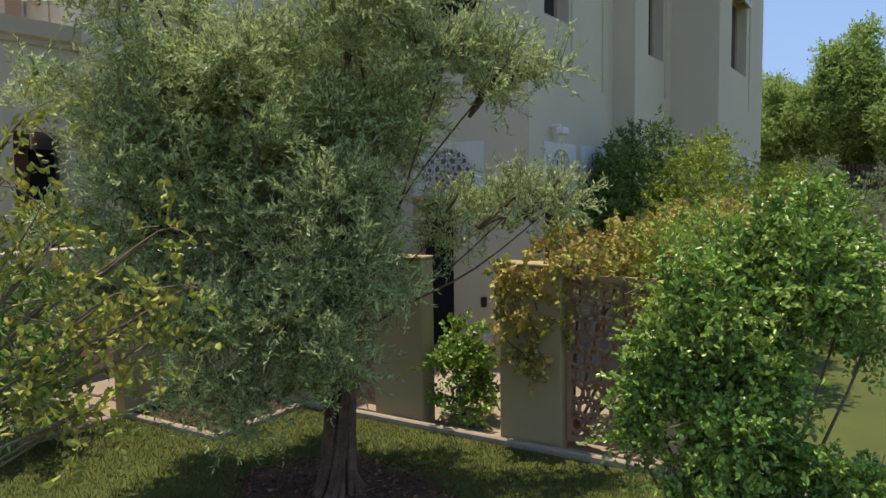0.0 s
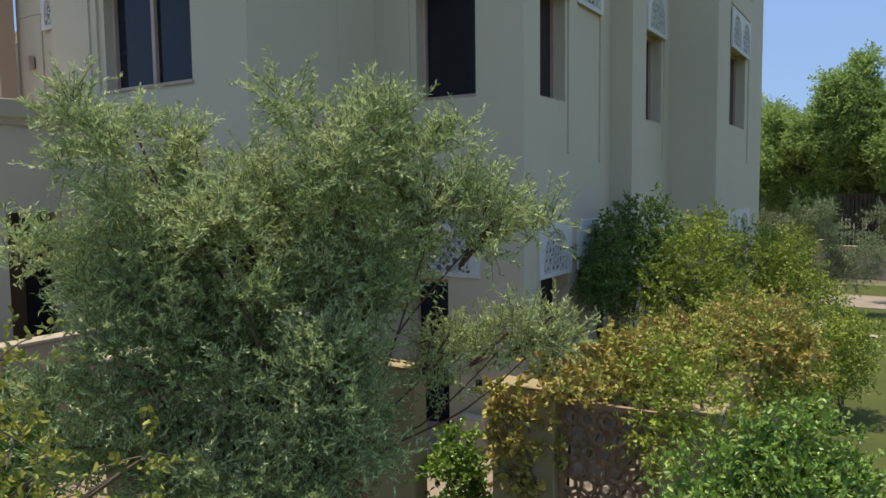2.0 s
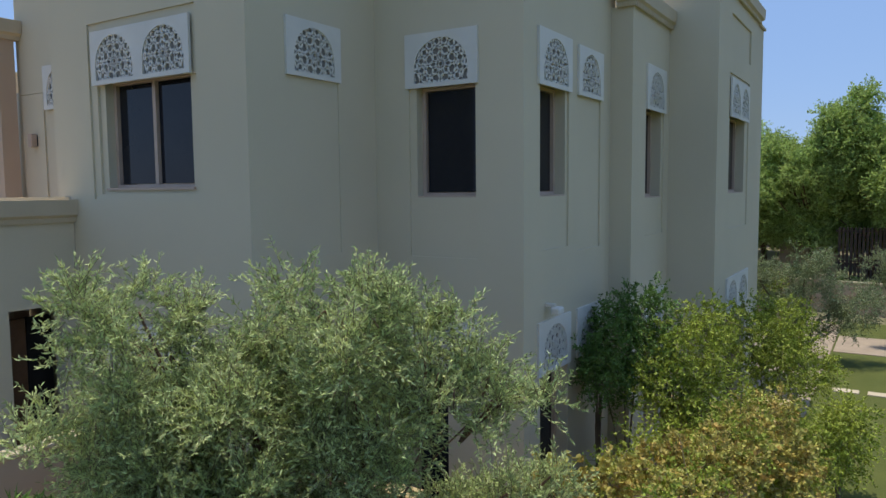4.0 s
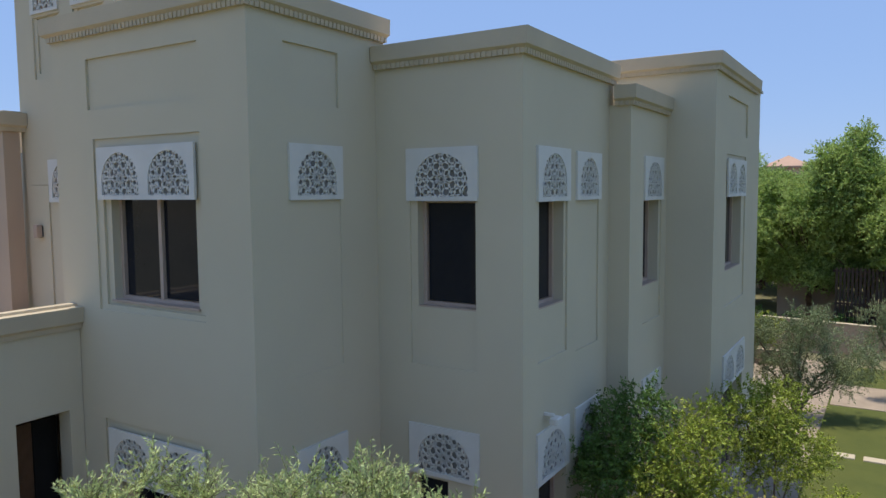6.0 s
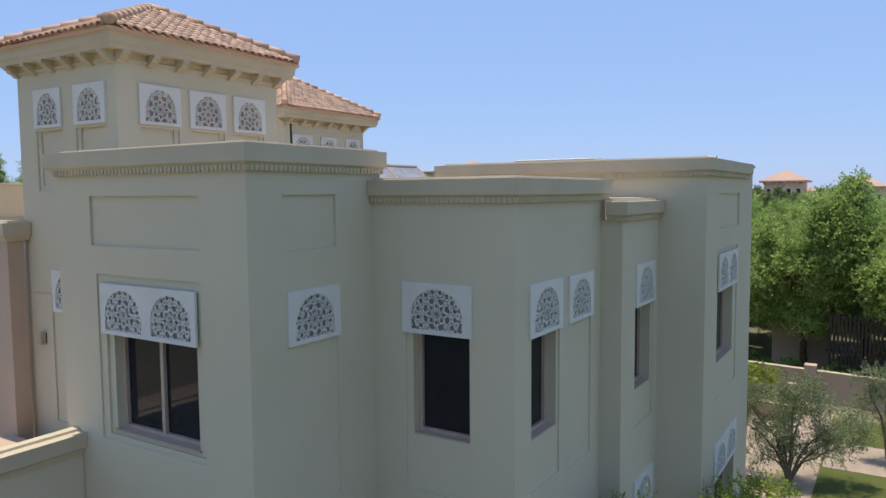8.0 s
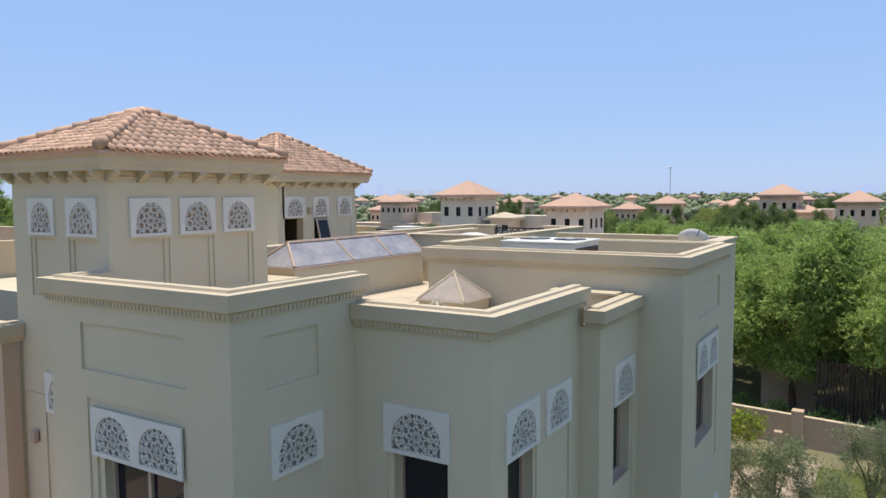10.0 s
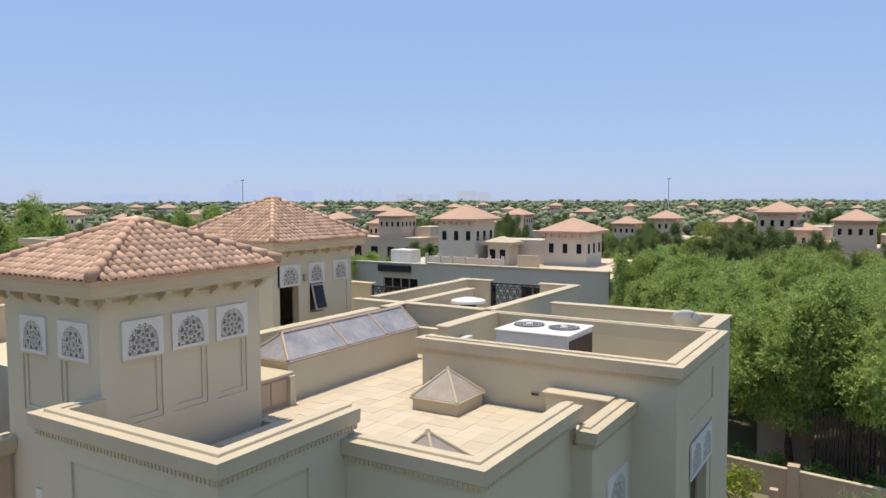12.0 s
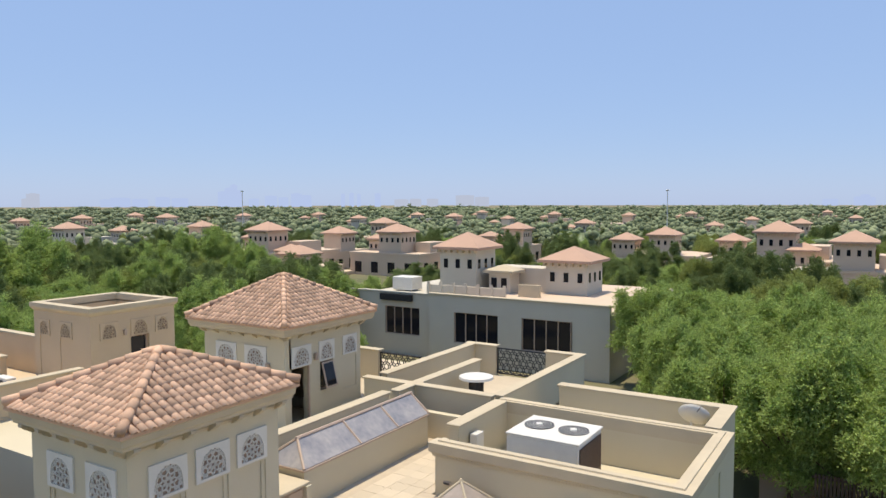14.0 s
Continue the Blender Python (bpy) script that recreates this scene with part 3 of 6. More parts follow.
# roof deck between the wings
part("wall", boxed(-26.0, -11.0, 11.4, 19.4, 0, 8.0), RENDER, villa)
part("roof_slab", boxed(-10.6, -4.65, 9.6, 15.04, 7.7, DECKZ - 0.012), DECKJ, villa, "joint bed under the deck tiles")
part("roof_slab", boxed(-10.6, -7.15, 6.91, 9.59, 7.7, DECKZ - 0.012), DECKJ, villa)
part("roof_slab", boxed(-12.4, -10.61, 11.3, 19.4, 7.7, DECKZ - 0.014), DECKJ, villa)
part("roof_slab", boxed(-9.28, -3.33, 15.36, 19.29, 7.7, DECKZ), RENDER, villa)

tower(-13.9, -10.9, 7.6, 11.3, 7.0, 12.44, 0.29, villa, [(-13.34, -12.48), (-12.09, -11.18)], [(8.01, 8.86), (9.06, 9.90), (10.10, 10.93)])
tower(-20.0, -16.2, 17.0, 20.95, 7.0, 12.9, 0.4, villa, [(-19.4, -18.4), (-18.0, -17.0)], [(17.30, 18.25), (18.65, 19.45), (19.92, 20.72)],
      [(-19.4, -18.4, 8.9, 9.93, 0.03)], [(17.22, 18.2, 8.1, 10.0, None), (18.72, 19.4, 9.0, 10.0, None), (19.95, 20.7, 8.8, 9.93, 0.03)])

# flat-topped tower further back
facade("tower_wall", "y", 17.0, -30.8, -26.75, 0, 11.0, [(-30.4, -29.6, 8.2, 9.9, 0.03), (-28.9, -28.0, 8.2, 9.9, 0.03)], GOLDCOAT, villa)
facade("tower_wall", "x", -26.75, 17.3, 21.0, 0, 11.0, [(18.8, 19.7, 8.7, 9.9, None)], GOLDCOAT, villa)
part("tower_wall", boxed(-30.8, -30.5, 17.31, 21.0, 0, 11.0), GOLDCOAT, villa)
part("tower_wall", boxed(-30.49, -27.06, 20.7, 21.0, 0, 11.0), GOLDCOAT, villa)
part("roof_slab", boxed(-30.49, -27.06, 17.31, 20.69, 9.9, 10.3), DECKJ, villa)
part("cornice", sweep(bmesh.new(), [(0.0, 10.95), (0.06, 11.0), (0.12, 11.1), (0.12, 11.28), (-0.3, 11.28), (-0.3, 10.95)], [(-30.8, 20.9), (-30.8, 17.0), (-26.75, 17.0), (-26.75, 21.0), (-30.6, 21.0)]), COPING, villa)
for a, b in ((-30.4, -29.6), (-28.9, -28.0)):
    panel("y", 17.0, a, b, 9.9, 10.6, villa, plate=GOLDCOAT)
for a, b in ((17.4, 18.2), (18.8, 19.7), (20.0, 20.7)):
    panel("x", -26.75, a, b, 9.9, 10.6, villa, plate=GOLDCOAT)
window("x", -26.75, 18.8, 19.7, 8.72, 9.88, villa, 0.15, 1)

# side wall with the lamp, lower front block and balcony wall
facade("wall", "y", 7.6, -13.9, -10.91, 0, 6.99, [(-13.1, -12.35, 4.6, 6.99, 0.03)], RENDER, villa)
panel("y", 7.6, -13.02, -12.2, 6.68, 7.45, villa)
# salmon on this wall paints in the warm light bounced onto it
facade("wall", "y", 7.2, -26.0, -13.78, 0, 7.98, [], SALMON, villa)
cornice([(-25.9, 7.2), (-13.78, 7.2), (-13.78, 7.59)], 8.36, villa, False)
facade("wall", "x", -10.65, 1.0, 6.59, 0, 4.76, [(5.56, 6.37, 0.1, 3.52, None)], RENDER, villa)
part("balcony_floor", boxed(-14.0, -10.96, 1.3, 7.19, 4.0, 4.3), SALMON, villa)
part("wall", boxed(-14.0, -13.7, 1.3, 7.19, 0, 3.99), RENDER, villa)
part("wall", boxed(-14.0, -10.96, 1.0, 1.29, 0, 4.3), RENDER, villa)
cornice([(-10.65, 1.0), (-10.65, 6.597)], 5.14, villa, False)
door_in = thing("wooden_door", "dark brown wooden door standing in the porch opening", "door", (-11.3, 6.0, 0))
part("leaf", boxed(-0.04, 0.04, -0.9, 0.1, 0, 3.3, bev=0.01), WOOD, door_in)
# not wood: a near-black sheet painted as the dark interior beside the brown leaf
part("leaf", boxed(-0.04, 0.04, 0.11, 0.5, 0, 3.3, bev=0.01), DARK, door_in)
part("knocker", boxed(0.041, 0.07, -0.3, -0.2, 1.5, 1.6, bev=0.01), DARKMETAL, door_in)

# ---- ground ----
gm = bmesh.new()
box(gm, -3800, 3800, -600, 4300, -0.5, -0.02)
tagged(mesh_object("ground", gm, GROUND), "sandy and green ground reaching to the horizon", "ground", kind="structure")
# reaches unseen behind the start, added so its green bounce tints the villa walls
tagged(mesh_object("lawn", boxed(-7.66, 45, -60, 6.38, -0.1, 0.0), LAWN), "mown lawn in front of the garden screen wall", "lawn", kind="structure")
tagged(mesh_object("lawn", boxed(-1.6, 45, 6.95, 31.5, -0.1, -0.003), LAWN), "mown lawn beside the villa", "lawn", kind="structure")
tagged(mesh_object("pavement", boxed(-9.9, -1.62, 6.4, 31.9, -0.1, 0.004), PAVE), "pale stone paving along the villa", "pavement", kind="structure")


# ---- plants ----
def spot(ahead, right, z=0.0):
    """A place by metres ahead and to the right of the start, along the garden's diagonal."""
    return Vector((-0.53 * ahead + 0.848 * right, 0.848 * ahead + 0.53 * right, z))


def leaves(name, pos, dirs, length, width, mat, rng, parent=None, label="", fold=0.25, blunt=False):
    """One mesh of leaves, each folded along its rib: pointed, or blunt and oval."""
    n = len(pos)
    dirs = dirs / np.maximum(np.linalg.norm(dirs, axis=1, keepdims=True), 1e-6)
    side = np.cross(dirs, rng.normal(size=(n, 3)))
    side /= np.maximum(np.linalg.norm(side, axis=1, keepdims=True), 1e-6)
    nor = np.cross(side, dirs)
    l = length * rng.uniform(0.65, 1.25, (n, 1))
    w = width * rng.uniform(0.75, 1.2, (n, 1))
    mid = pos + dirs * l * 0.45
    v = np.stack([pos, mid + side * w / 2 + nor * w * fold, pos + dirs * l - nor * l * 0.08, mid - side * w / 2 + nor * w * fold], 1).reshape(-1, 3)
    pat, k = np.array([0, 1, 2, 0, 2, 3]), 4
    if blunt:
        low, high = pos + dirs * l * 0.28, pos + dirs * l * 0.75
        a, b, lift = side * w * 0.46, side * w * 0.4, nor * w * fold
        v = np.stack([pos, low + a + lift, high + b + lift, pos + dirs * l - nor * l * 0.06, high - b + lift, low - a + lift], 1).reshape(-1, 3)
        pat, k = np.array([0, 1, 2, 0, 2, 3, 0, 3, 4, 0, 4, 5]), 6
    me = bpy.data.meshes.new(name)
    me.vertices.add(k * n)
    me.vertices.foreach_set("co", v.astype(np.float32).ravel())
    me.loops.add(len(pat) * n)
    i = np.arange(n)[:, None] * k
    me.loops.foreach_set("vertex_index", (i + pat).astype(np.int32).ravel())
    me.polygons.add(len(pat) // 3 * n)
    me.polygons.foreach_set("loop_start", np.arange(0, len(pat) * n, 3, dtype=np.int32))
    me.update(calc_edges=True)
    me.materials.append(mat)
    ob = new(name, me)
    if parent:
        ob.parent = parent
    return tagged(ob, label)


def twig_leaves(lobes, per, rng, twig=0.35, count=14, droop=0.12, spread=0.7, shell=0.55, rise=0.25):
    """Leaf places along twigs that grow out of a set of lobes (x, y, z, r)."""
    ps, ds, sticks = [], [], []
    for x, y, z, r in lobes:
        k = max(6, int(per * r * r))
        d = rng.normal(size=(k, 3))
        d /= np.linalg.norm(d, axis=1, keepdims=True)
        rad = r * (shell + (1 - shell) * rng.random((k, 1))) * rng.uniform(0.75, 1.12, (k, 1))
        o = np.array([x, y, z]) + d * rad * np.array([1, 1, 0.85])
        g = d * 0.8 + rng.normal(size=(k, 3)) * 0.6 + np.array([0, 0, rise])
        g /= np.linalg.norm(g, axis=1, keepdims=True)
        s = np.linspace(0.05, 1, count)[None, :, None]
        l = twig * rng.uniform(0.5, 1.3, (k, 1, 1))
        p = o[:, None, :] + g[:, None, :] * l * s - np.array([0, 0, 1]) * droop * s ** 2
        dd = g[:, None, :] * 0.6 + rng.normal(size=(k, count, 3)) * spread
        ps.append(p.reshape(-1, 3))
        ds.append(dd.reshape(-1, 3))
        sticks.append((p[:, 0], p[:, -1]))
    return np.concatenate(ps), np.concatenate(ds), sticks


def stick_mesh(name, pairs, r, mat, parent, label=""):
    """Thin three-sided twigs."""
    a = np.concatenate([p[0] for p in pairs])
    b = np.concatenate([p[1] for p in pairs])
    n = len(a)
    off = np.array([[r, 0, 0], [-r / 2, r * 0.87, 0], [-r / 2, -r * 0.87, 0]])
    v = np.concatenate([a[:, None, :] + off, b[:, None, :] + off * 0.4], 1).reshape(-1, 3)
    f = []
    for i in range(n):
        k = 6 * i
        f += [(k, k + 1, k + 4, k + 3), (k + 1, k + 2, k + 5, k + 4), (k + 2, k, k + 3, k + 5)]
    return tagged(quads(name, v, f, mat, parent, label), kind="stuff")


def limb(bm, pts, r0, r1, n=9, wob=0.0, rng=None):
    """A tapered, uneven limb through points."""
    pts = [Vector(p) for p in pts]
    fine = []
    for i in range(len(pts) - 1):
        for k in range(4):
            t = k / 4
            p0, p1, p2, p3 = pts[max(i - 1, 0)], pts[i], pts[i + 1], pts[min(i + 2, len(pts) - 1)]
            fine.append(0.5 * ((2 * p1) + (p2 - p0) * t + (2 * p0 - 5 * p1 + 4 * p2 - p3) * t * t + (3 * p1 - p0 - 3 * p2 + p3) * t ** 3))
    fine.append(pts[-1])
    rings = []
    for i, p in enumerate(fine):
        d = (fine[min(i + 1, len(fine) - 1)] - fine[max(i - 1, 0)])
        q = d.to_track_quat("Z", "Y")
        r = r0 + (r1 - r0) * i / (len(fine) - 1)
        ring = []
        for k in range(n):
            a = 2 * math.pi * k / n
            rr = r * (1 + wob * noise.noise(Vector((math.cos(a) * 1.7, math.sin(a) * 1.7, p.z * 2.5 + p.x)))) 
            ring.append(bm.verts.new(p + q @ Vector((rr * math.cos(a), rr * math.sin(a), 0))))
        rings.append(ring)
    for a, b in zip(rings, rings[1:]):
        for k in range(n):
            bm.faces.new((a[k], a[(k + 1) % n], b[(k + 1) % n], b[k]))
    bm.faces.new(rings[-1])
    return bm


# olive tree
olive = thing("olive_tree", "grey-green olive tree with a gnarled trunk on the lawn", "tree")
rng = np.random.default_rng(3)
# last lobes sit hidden at the back, added to shade the lawn
OL = [(5.9, -2.3, 4.0, 0.68), (5.8, -0.7, 4.12, 0.64), (5.7, 0.12, 3.85, 0.5), (5.85, 0.5, 3.55, 0.42), (5.8, -2.75, 3.15, 0.66), (6.0, -1.5, 3.3, 0.85), (5.9, -0.45, 3.4, 0.6), (5.6, -2.25, 2.45, 0.7),
      (5.7, -1.05, 2.65, 0.62), (5.45, -1.6, 1.75, 0.5), (5.3, -1.75, 1.2, 0.36), (5.35, -1.5, 0.95, 0.26), (5.4, -1.05, 1.75, 0.4), (5.3, -0.85, 1.45, 0.34), (5.35, -0.65, 1.85, 0.36), (5.3, -0.72, 2.35, 0.4),
      (6.3, 0.1, 2.35, 0.36), (6.4, 0.6, 2.4, 0.32), (6.5, 1.0, 2.45, 0.28), (6.3, -2.5, 3.0, 0.7), (6.5, -1.0, 3.6, 0.72), (5.7, -1.65, 3.6, 0.42), (5.6, -2.6, 1.9, 0.45),
      (5.6, -1.35, 2.3, 0.55), (5.6, -0.8, 2.1, 0.4), (5.9, -1.95, 2.9, 0.6), (5.8, -0.6, 2.9, 0.55), (5.5, -1.2, 1.5, 0.42), (5.6, -2.0, 1.7, 0.5), (5.35, -0.95, 1.15, 0.22),
      (6.9, -2.3, 3.1, 0.7), (7.1, -1.5, 3.3, 0.75), (6.9, -0.7, 3.3, 0.6), (6.6, -1.9, 2.4, 0.5)]
lob = [(*spot(d, s), z, r) for d, s, z, r in OL]
lob = [(a[0], a[1], a[3], a[4]) for a in lob]
sub = []
for x, y, z, r in lob:
    for k in range(17):
        u = rng.normal(size=3)
        u *= rng.uniform(0.45, 1.0) * r / np.linalg.norm(u)
        sub.append((x + u[0], y + u[1], z + u[2] * 0.9, r * rng.uniform(0.2, 0.36)))
p, d, st = twig_leaves(sub, 950, rng, 0.30, 20, 0.05, 0.42, 0.1, 0.75)
leaves("crown", p, d, 0.056, 0.0145, OLIVE, rng, olive, "small narrow silvery-green leaves")
stick_mesh("twig_mass", st, 0.0035, TWIG, olive)
base = spot(6.02, -0.93)
bm = bmesh.new()
limb(bm, [base + Vector((0, 0, -0.05)), base + Vector((-0.02, 0, 0.35)), base + Vector((0.04, 0.02, 0.8)), base + Vector((0.02, 0.0, 1.25))], 0.12, 0.10, 22, 0.5)
for k in range(17):
    a = k * 0.37 + rng.uniform(-0.1, 0.1)
    o = [Vector((math.cos(a + w), math.sin(a + w), 0)) for w in (0, 0.2, 0.55, 1.0)]
    q = rng.uniform(0.8, 1.15)
    limb(bm, [base + o[0] * rng.uniform(0.2, 0.32) + Vector((0, 0, -0.03)), base + o[1] * 0.145 * q + Vector((0, 0, 0.16)), base + o[2] * 0.11 * q + Vector((0.02, 0, 0.6)), base + o[3] * 0.105 * q + Vector((0.03, 0, 1.25))], 0.034, rng.uniform(0.018, 0.03), 6, 0.5)
part("trunk", bm, BARK, olive, "brown twisted fibrous trunk", True)
bm = bmesh.new()
for dd, ss, zz, rr in OL:
    end = spot(dd, ss, zz)
    s0 = base + Vector((0.02, 0, 1.15 if ss < -0.3 else 1.25))
    mid = s0.lerp(end, 0.5) + Vector((0, 0, 0.15 if ss < -0.3 else 0.2))
    limb(bm, [s0, s0.lerp(mid, 0.5) + Vector(rng.normal(size=3)) * 0.12, mid + Vector(rng.normal(size=3)) * 0.15, end], 0.034 if ss < -0.3 else 0.013, 0.006, 7, 0.3)
    for k in range(4):
        e2 = end + Vector(rng.normal(size=3)) * rr * 0.3
        limb(bm, [mid.lerp(end, 0.6), end.lerp(e2, 0.6) + Vector((0, 0, 0.05)), e2], 0.016, 0.005, 5)
part("branchwork", bm, BARK, olive, "", True)


def shrub(name, label, lobes, mat, size, per, seed, twig=0.22, count=10, stem=None, category="shrub", group="", spread=0.8, clumps=0, blunt=False, thick=0.02, rise=0.0):
    """A leafy shrub or small tree from lobes, with stems."""
    t = thing(name, label, category, group=group)
    r = np.random.default_rng(seed)
    tufts = lobes
    if clumps:
        tufts = []
        for x, y, z, q in lobes:
            for k in range(clumps):
                u = r.normal(size=3)
                u *= 0.78 * q / np.linalg.norm(u)
                tufts.append((x + u[0], y + u[1], z + u[2], q * r.uniform(0.25, 0.42)))
    p, d, st = twig_leaves(tufts, per, r, twig, count, 0.03 if clumps else 0.05, spread, 0.35)
    leaves("foliage", p, d, size[0], size[1], mat, r, t, blunt=blunt)
    bm = bmesh.new()
    c = np.array([l[:3] for l in lobes]).mean(0)
    foot = Vector(stem) if stem else Vector((c[0], c[1], 0))
    for x, y, z, q in lobes:
        e = Vector((x, y, z))
        mid = foot.lerp(e, 0.5 - rise * 0.35) + Vector((0, 0, 0.1 + rise * 0.3 * z))
        limb(bm, [foot, mid, mid.lerp(e, 0.6) + Vector(r.normal(size=3)) * 0.05, e], thick, 0.005, 6)
        for k in range(3):
            limb(bm, [mid.lerp(e, 0.7), e, e + Vector(r.normal(size=3)) * q * 0.6], 0.007, 0.003, 4)
    tagged(part("stem_mass", bm, TWIG, t), kind="stuff")
    stick_mesh("twig_mass", st, 0.003, TWIG, t)
    return t


def at(rows):
    return [(*spot(d, s)[:2], z, r) for d, s, z, r in rows]


shrub("lemon_tree", "lemon tree with yellowing leaves on bare twigs", at([(3.7, -2.15, 2.95, 0.2), (3.6, -2.2, 2.65, 0.24), (3.7, -2.0, 2.35, 0.2), (3.7, -2.05, 2.05, 0.3), (3.6, -1.65, 2.1, 0.2), (3.8, -1.5, 2.4, 0.16), (3.6, -1.8, 1.85, 0.28), (3.55, -1.5, 1.85, 0.22), (3.5, -2.1, 1.7, 0.28), (3.5, -1.75, 1.55, 0.26), (3.9, -2.25, 2.4, 0.2), (3.6, -2.0, 1.4, 0.2), (3.7, -1.35, 2.1, 0.13)]),
      LEMON, (0.052, 0.032), 300, 11, 0.24, 8, spot(4.0, -3.5), "tree", blunt=True, thick=0.016, rise=1.0)
shrub("citrus_tree", "glossy green citrus tree with dense foliage on the lawn", at([(3.75, 1.38, 1.85, 0.36), (3.8, 1.85, 2.05, 0.36), (3.9, 1.98, 2.4, 0.2), (3.9, 1.75, 2.3, 0.16), (3.8, 1.5, 2.28, 0.16), (3.7, 1.05, 1.58, 0.13), (3.7, 0.98, 1.32, 0.1), (3.7, 1.22, 1.55, 0.24), (3.6, 1.5, 1.45, 0.32), (3.7, 1.25, 2.15, 0.2), (3.9, 2.2, 2.08, 0.22), (3.85, 2.3, 1.8, 0.16), (3.85, 1.8, 1.75, 0.26), (3.55, 1.45, 1.0, 0.34), (3.5, 1.75, 1.1, 0.28), (3.5, 2.0, 0.9, 0.2), (3.5, 1.15, 1.15, 0.17), (3.45, 1.6, 0.7, 0.3), (3.45, 2.1, 1.15, 0.13)]),
      CITRUS, (0.036, 0.0215), 3300, 12, 0.17, 12, spot(3.75, 1.6), "tree", spread=0.7, clumps=9, blunt=True, thick=0.012)
shrub("green_shrub", "bright green shrub in the gateway", at([(7.9, 0.12, 0.55, 0.35), (7.8, 0.25, 0.35, 0.3), (8.0, 0.2, 0.85, 0.25)]), CITRUS, (0.06, 0.042), 1100, 13, 0.2, 12, blunt=True, clumps=8)
shrub("courtyard_tree", "dark green tree against the villa wall", at([(11.6, 3.0, 2.6, 0.8), (11.8, 3.3, 3.2, 0.6), (11.5, 2.7, 2.2, 0.6)]), DARKLEAF, (0.07, 0.03), 760, 14, category="tree")
shrub("courtyard_shrub", "yellow-green shrub in the walled courtyard", at([(11.2, 3.9, 2.7, 0.7), (11.0, 3.5, 2.2, 0.7), (11.6, 4.3, 3.1, 0.4), (10.8, 4.2, 1.9, 0.7)]), SHRUB, (0.062, 0.03), 750, 15)
shrub("courtyard_shrub", "large yellow-green shrub beyond the courtyard wall", at([(14.0, 6.0, 2.3, 0.9), (14.4, 6.8, 2.4, 0.8), (13.6, 6.4, 1.7, 0.8), (14.2, 7.2, 1.6, 0.7)]), SHRUB, (0.062, 0.03), 700, 16)
shrub("dry_climber", "tangled climber with yellow and rust-coloured leaves on the screen wall", at([(8.0, 1.3, 1.95, 0.35), (7.9, 1.9, 1.95, 0.4), (8.2, 2.6, 2.0, 0.5), (8.6, 3.4, 1.9, 0.6), (9.0, 4.2, 1.8, 0.6), (6.98, 0.72, 1.75, 0.2), (6.98, 1.05, 1.7, 0.18), (6.97, 0.8, 1.4, 0.12), (6.97, 1.1, 1.3, 0.14), (6.97, 0.62, 1.1, 0.1), (6.97, 0.95, 0.95, 0.1), (7.0, 1.3, 1.85, 0.22), (7.1, 1.7, 1.9, 0.25), (7.2, 0.6, 1.72, 0.14), (7.18, 0.66, 1.5, 0.1), (7.18, 0.62, 1.3, 0.09), (7.18, 0.64, 0.95, 0.08), (7.1, 0.84, 1.2, 0.08), (7.1, 0.86, 0.78, 0.07), (7.05, 0.9, 1.05, 0.08), (7.02, 1.0, 1.5, 0.12)]), VINE, (0.06, 0.048), 620, 17, 0.16, category="climber", blunt=True)


shrub("courtyard_climber", "yellow-green climber spilling over the courtyard wall", at([(6.3, 2.3, 1.9, 0.38), (6.35, 2.0, 1.6, 0.3), (6.9, 2.2, 1.95, 0.4), (7.6, 2.7, 1.95, 0.45), (8.7, 3.5, 2.0, 0.5), (9.6, 4.0, 1.95, 0.5), (7.1, 2.9, 1.2, 0.4), (8.4, 3.7, 1.3, 0.42), (9.4, 4.5, 1.2, 0.45), (10.4, 5.0, 1.7, 0.5)]), SHRUB, (0.055, 0.034), 760, 41, category="climber")
shrub("rust_climber", "rust-tinged dry climber on the courtyard wall", at([(7.2, 2.4, 2.1, 0.35), (8.1, 3.1, 2.1, 0.45), (9.1, 3.8, 2.1, 0.4), (7.7, 3.2, 1.4, 0.35), (10.1, 4.6, 2.0, 0.45), (10.8, 5.2, 1.4, 0.45)]), VINE, (0.052, 0.034), 740, 42, category="climber")
shrub("lawn_shrub", "rounded yellow-green shrub at the lawn edge", at([(11.6, 6.5, 1.1, 0.6), (11.9, 6.8, 1.4, 0.45), (11.4, 6.2, 0.8, 0.5)]), SHRUB, (0.055, 0.034), 800, 43)


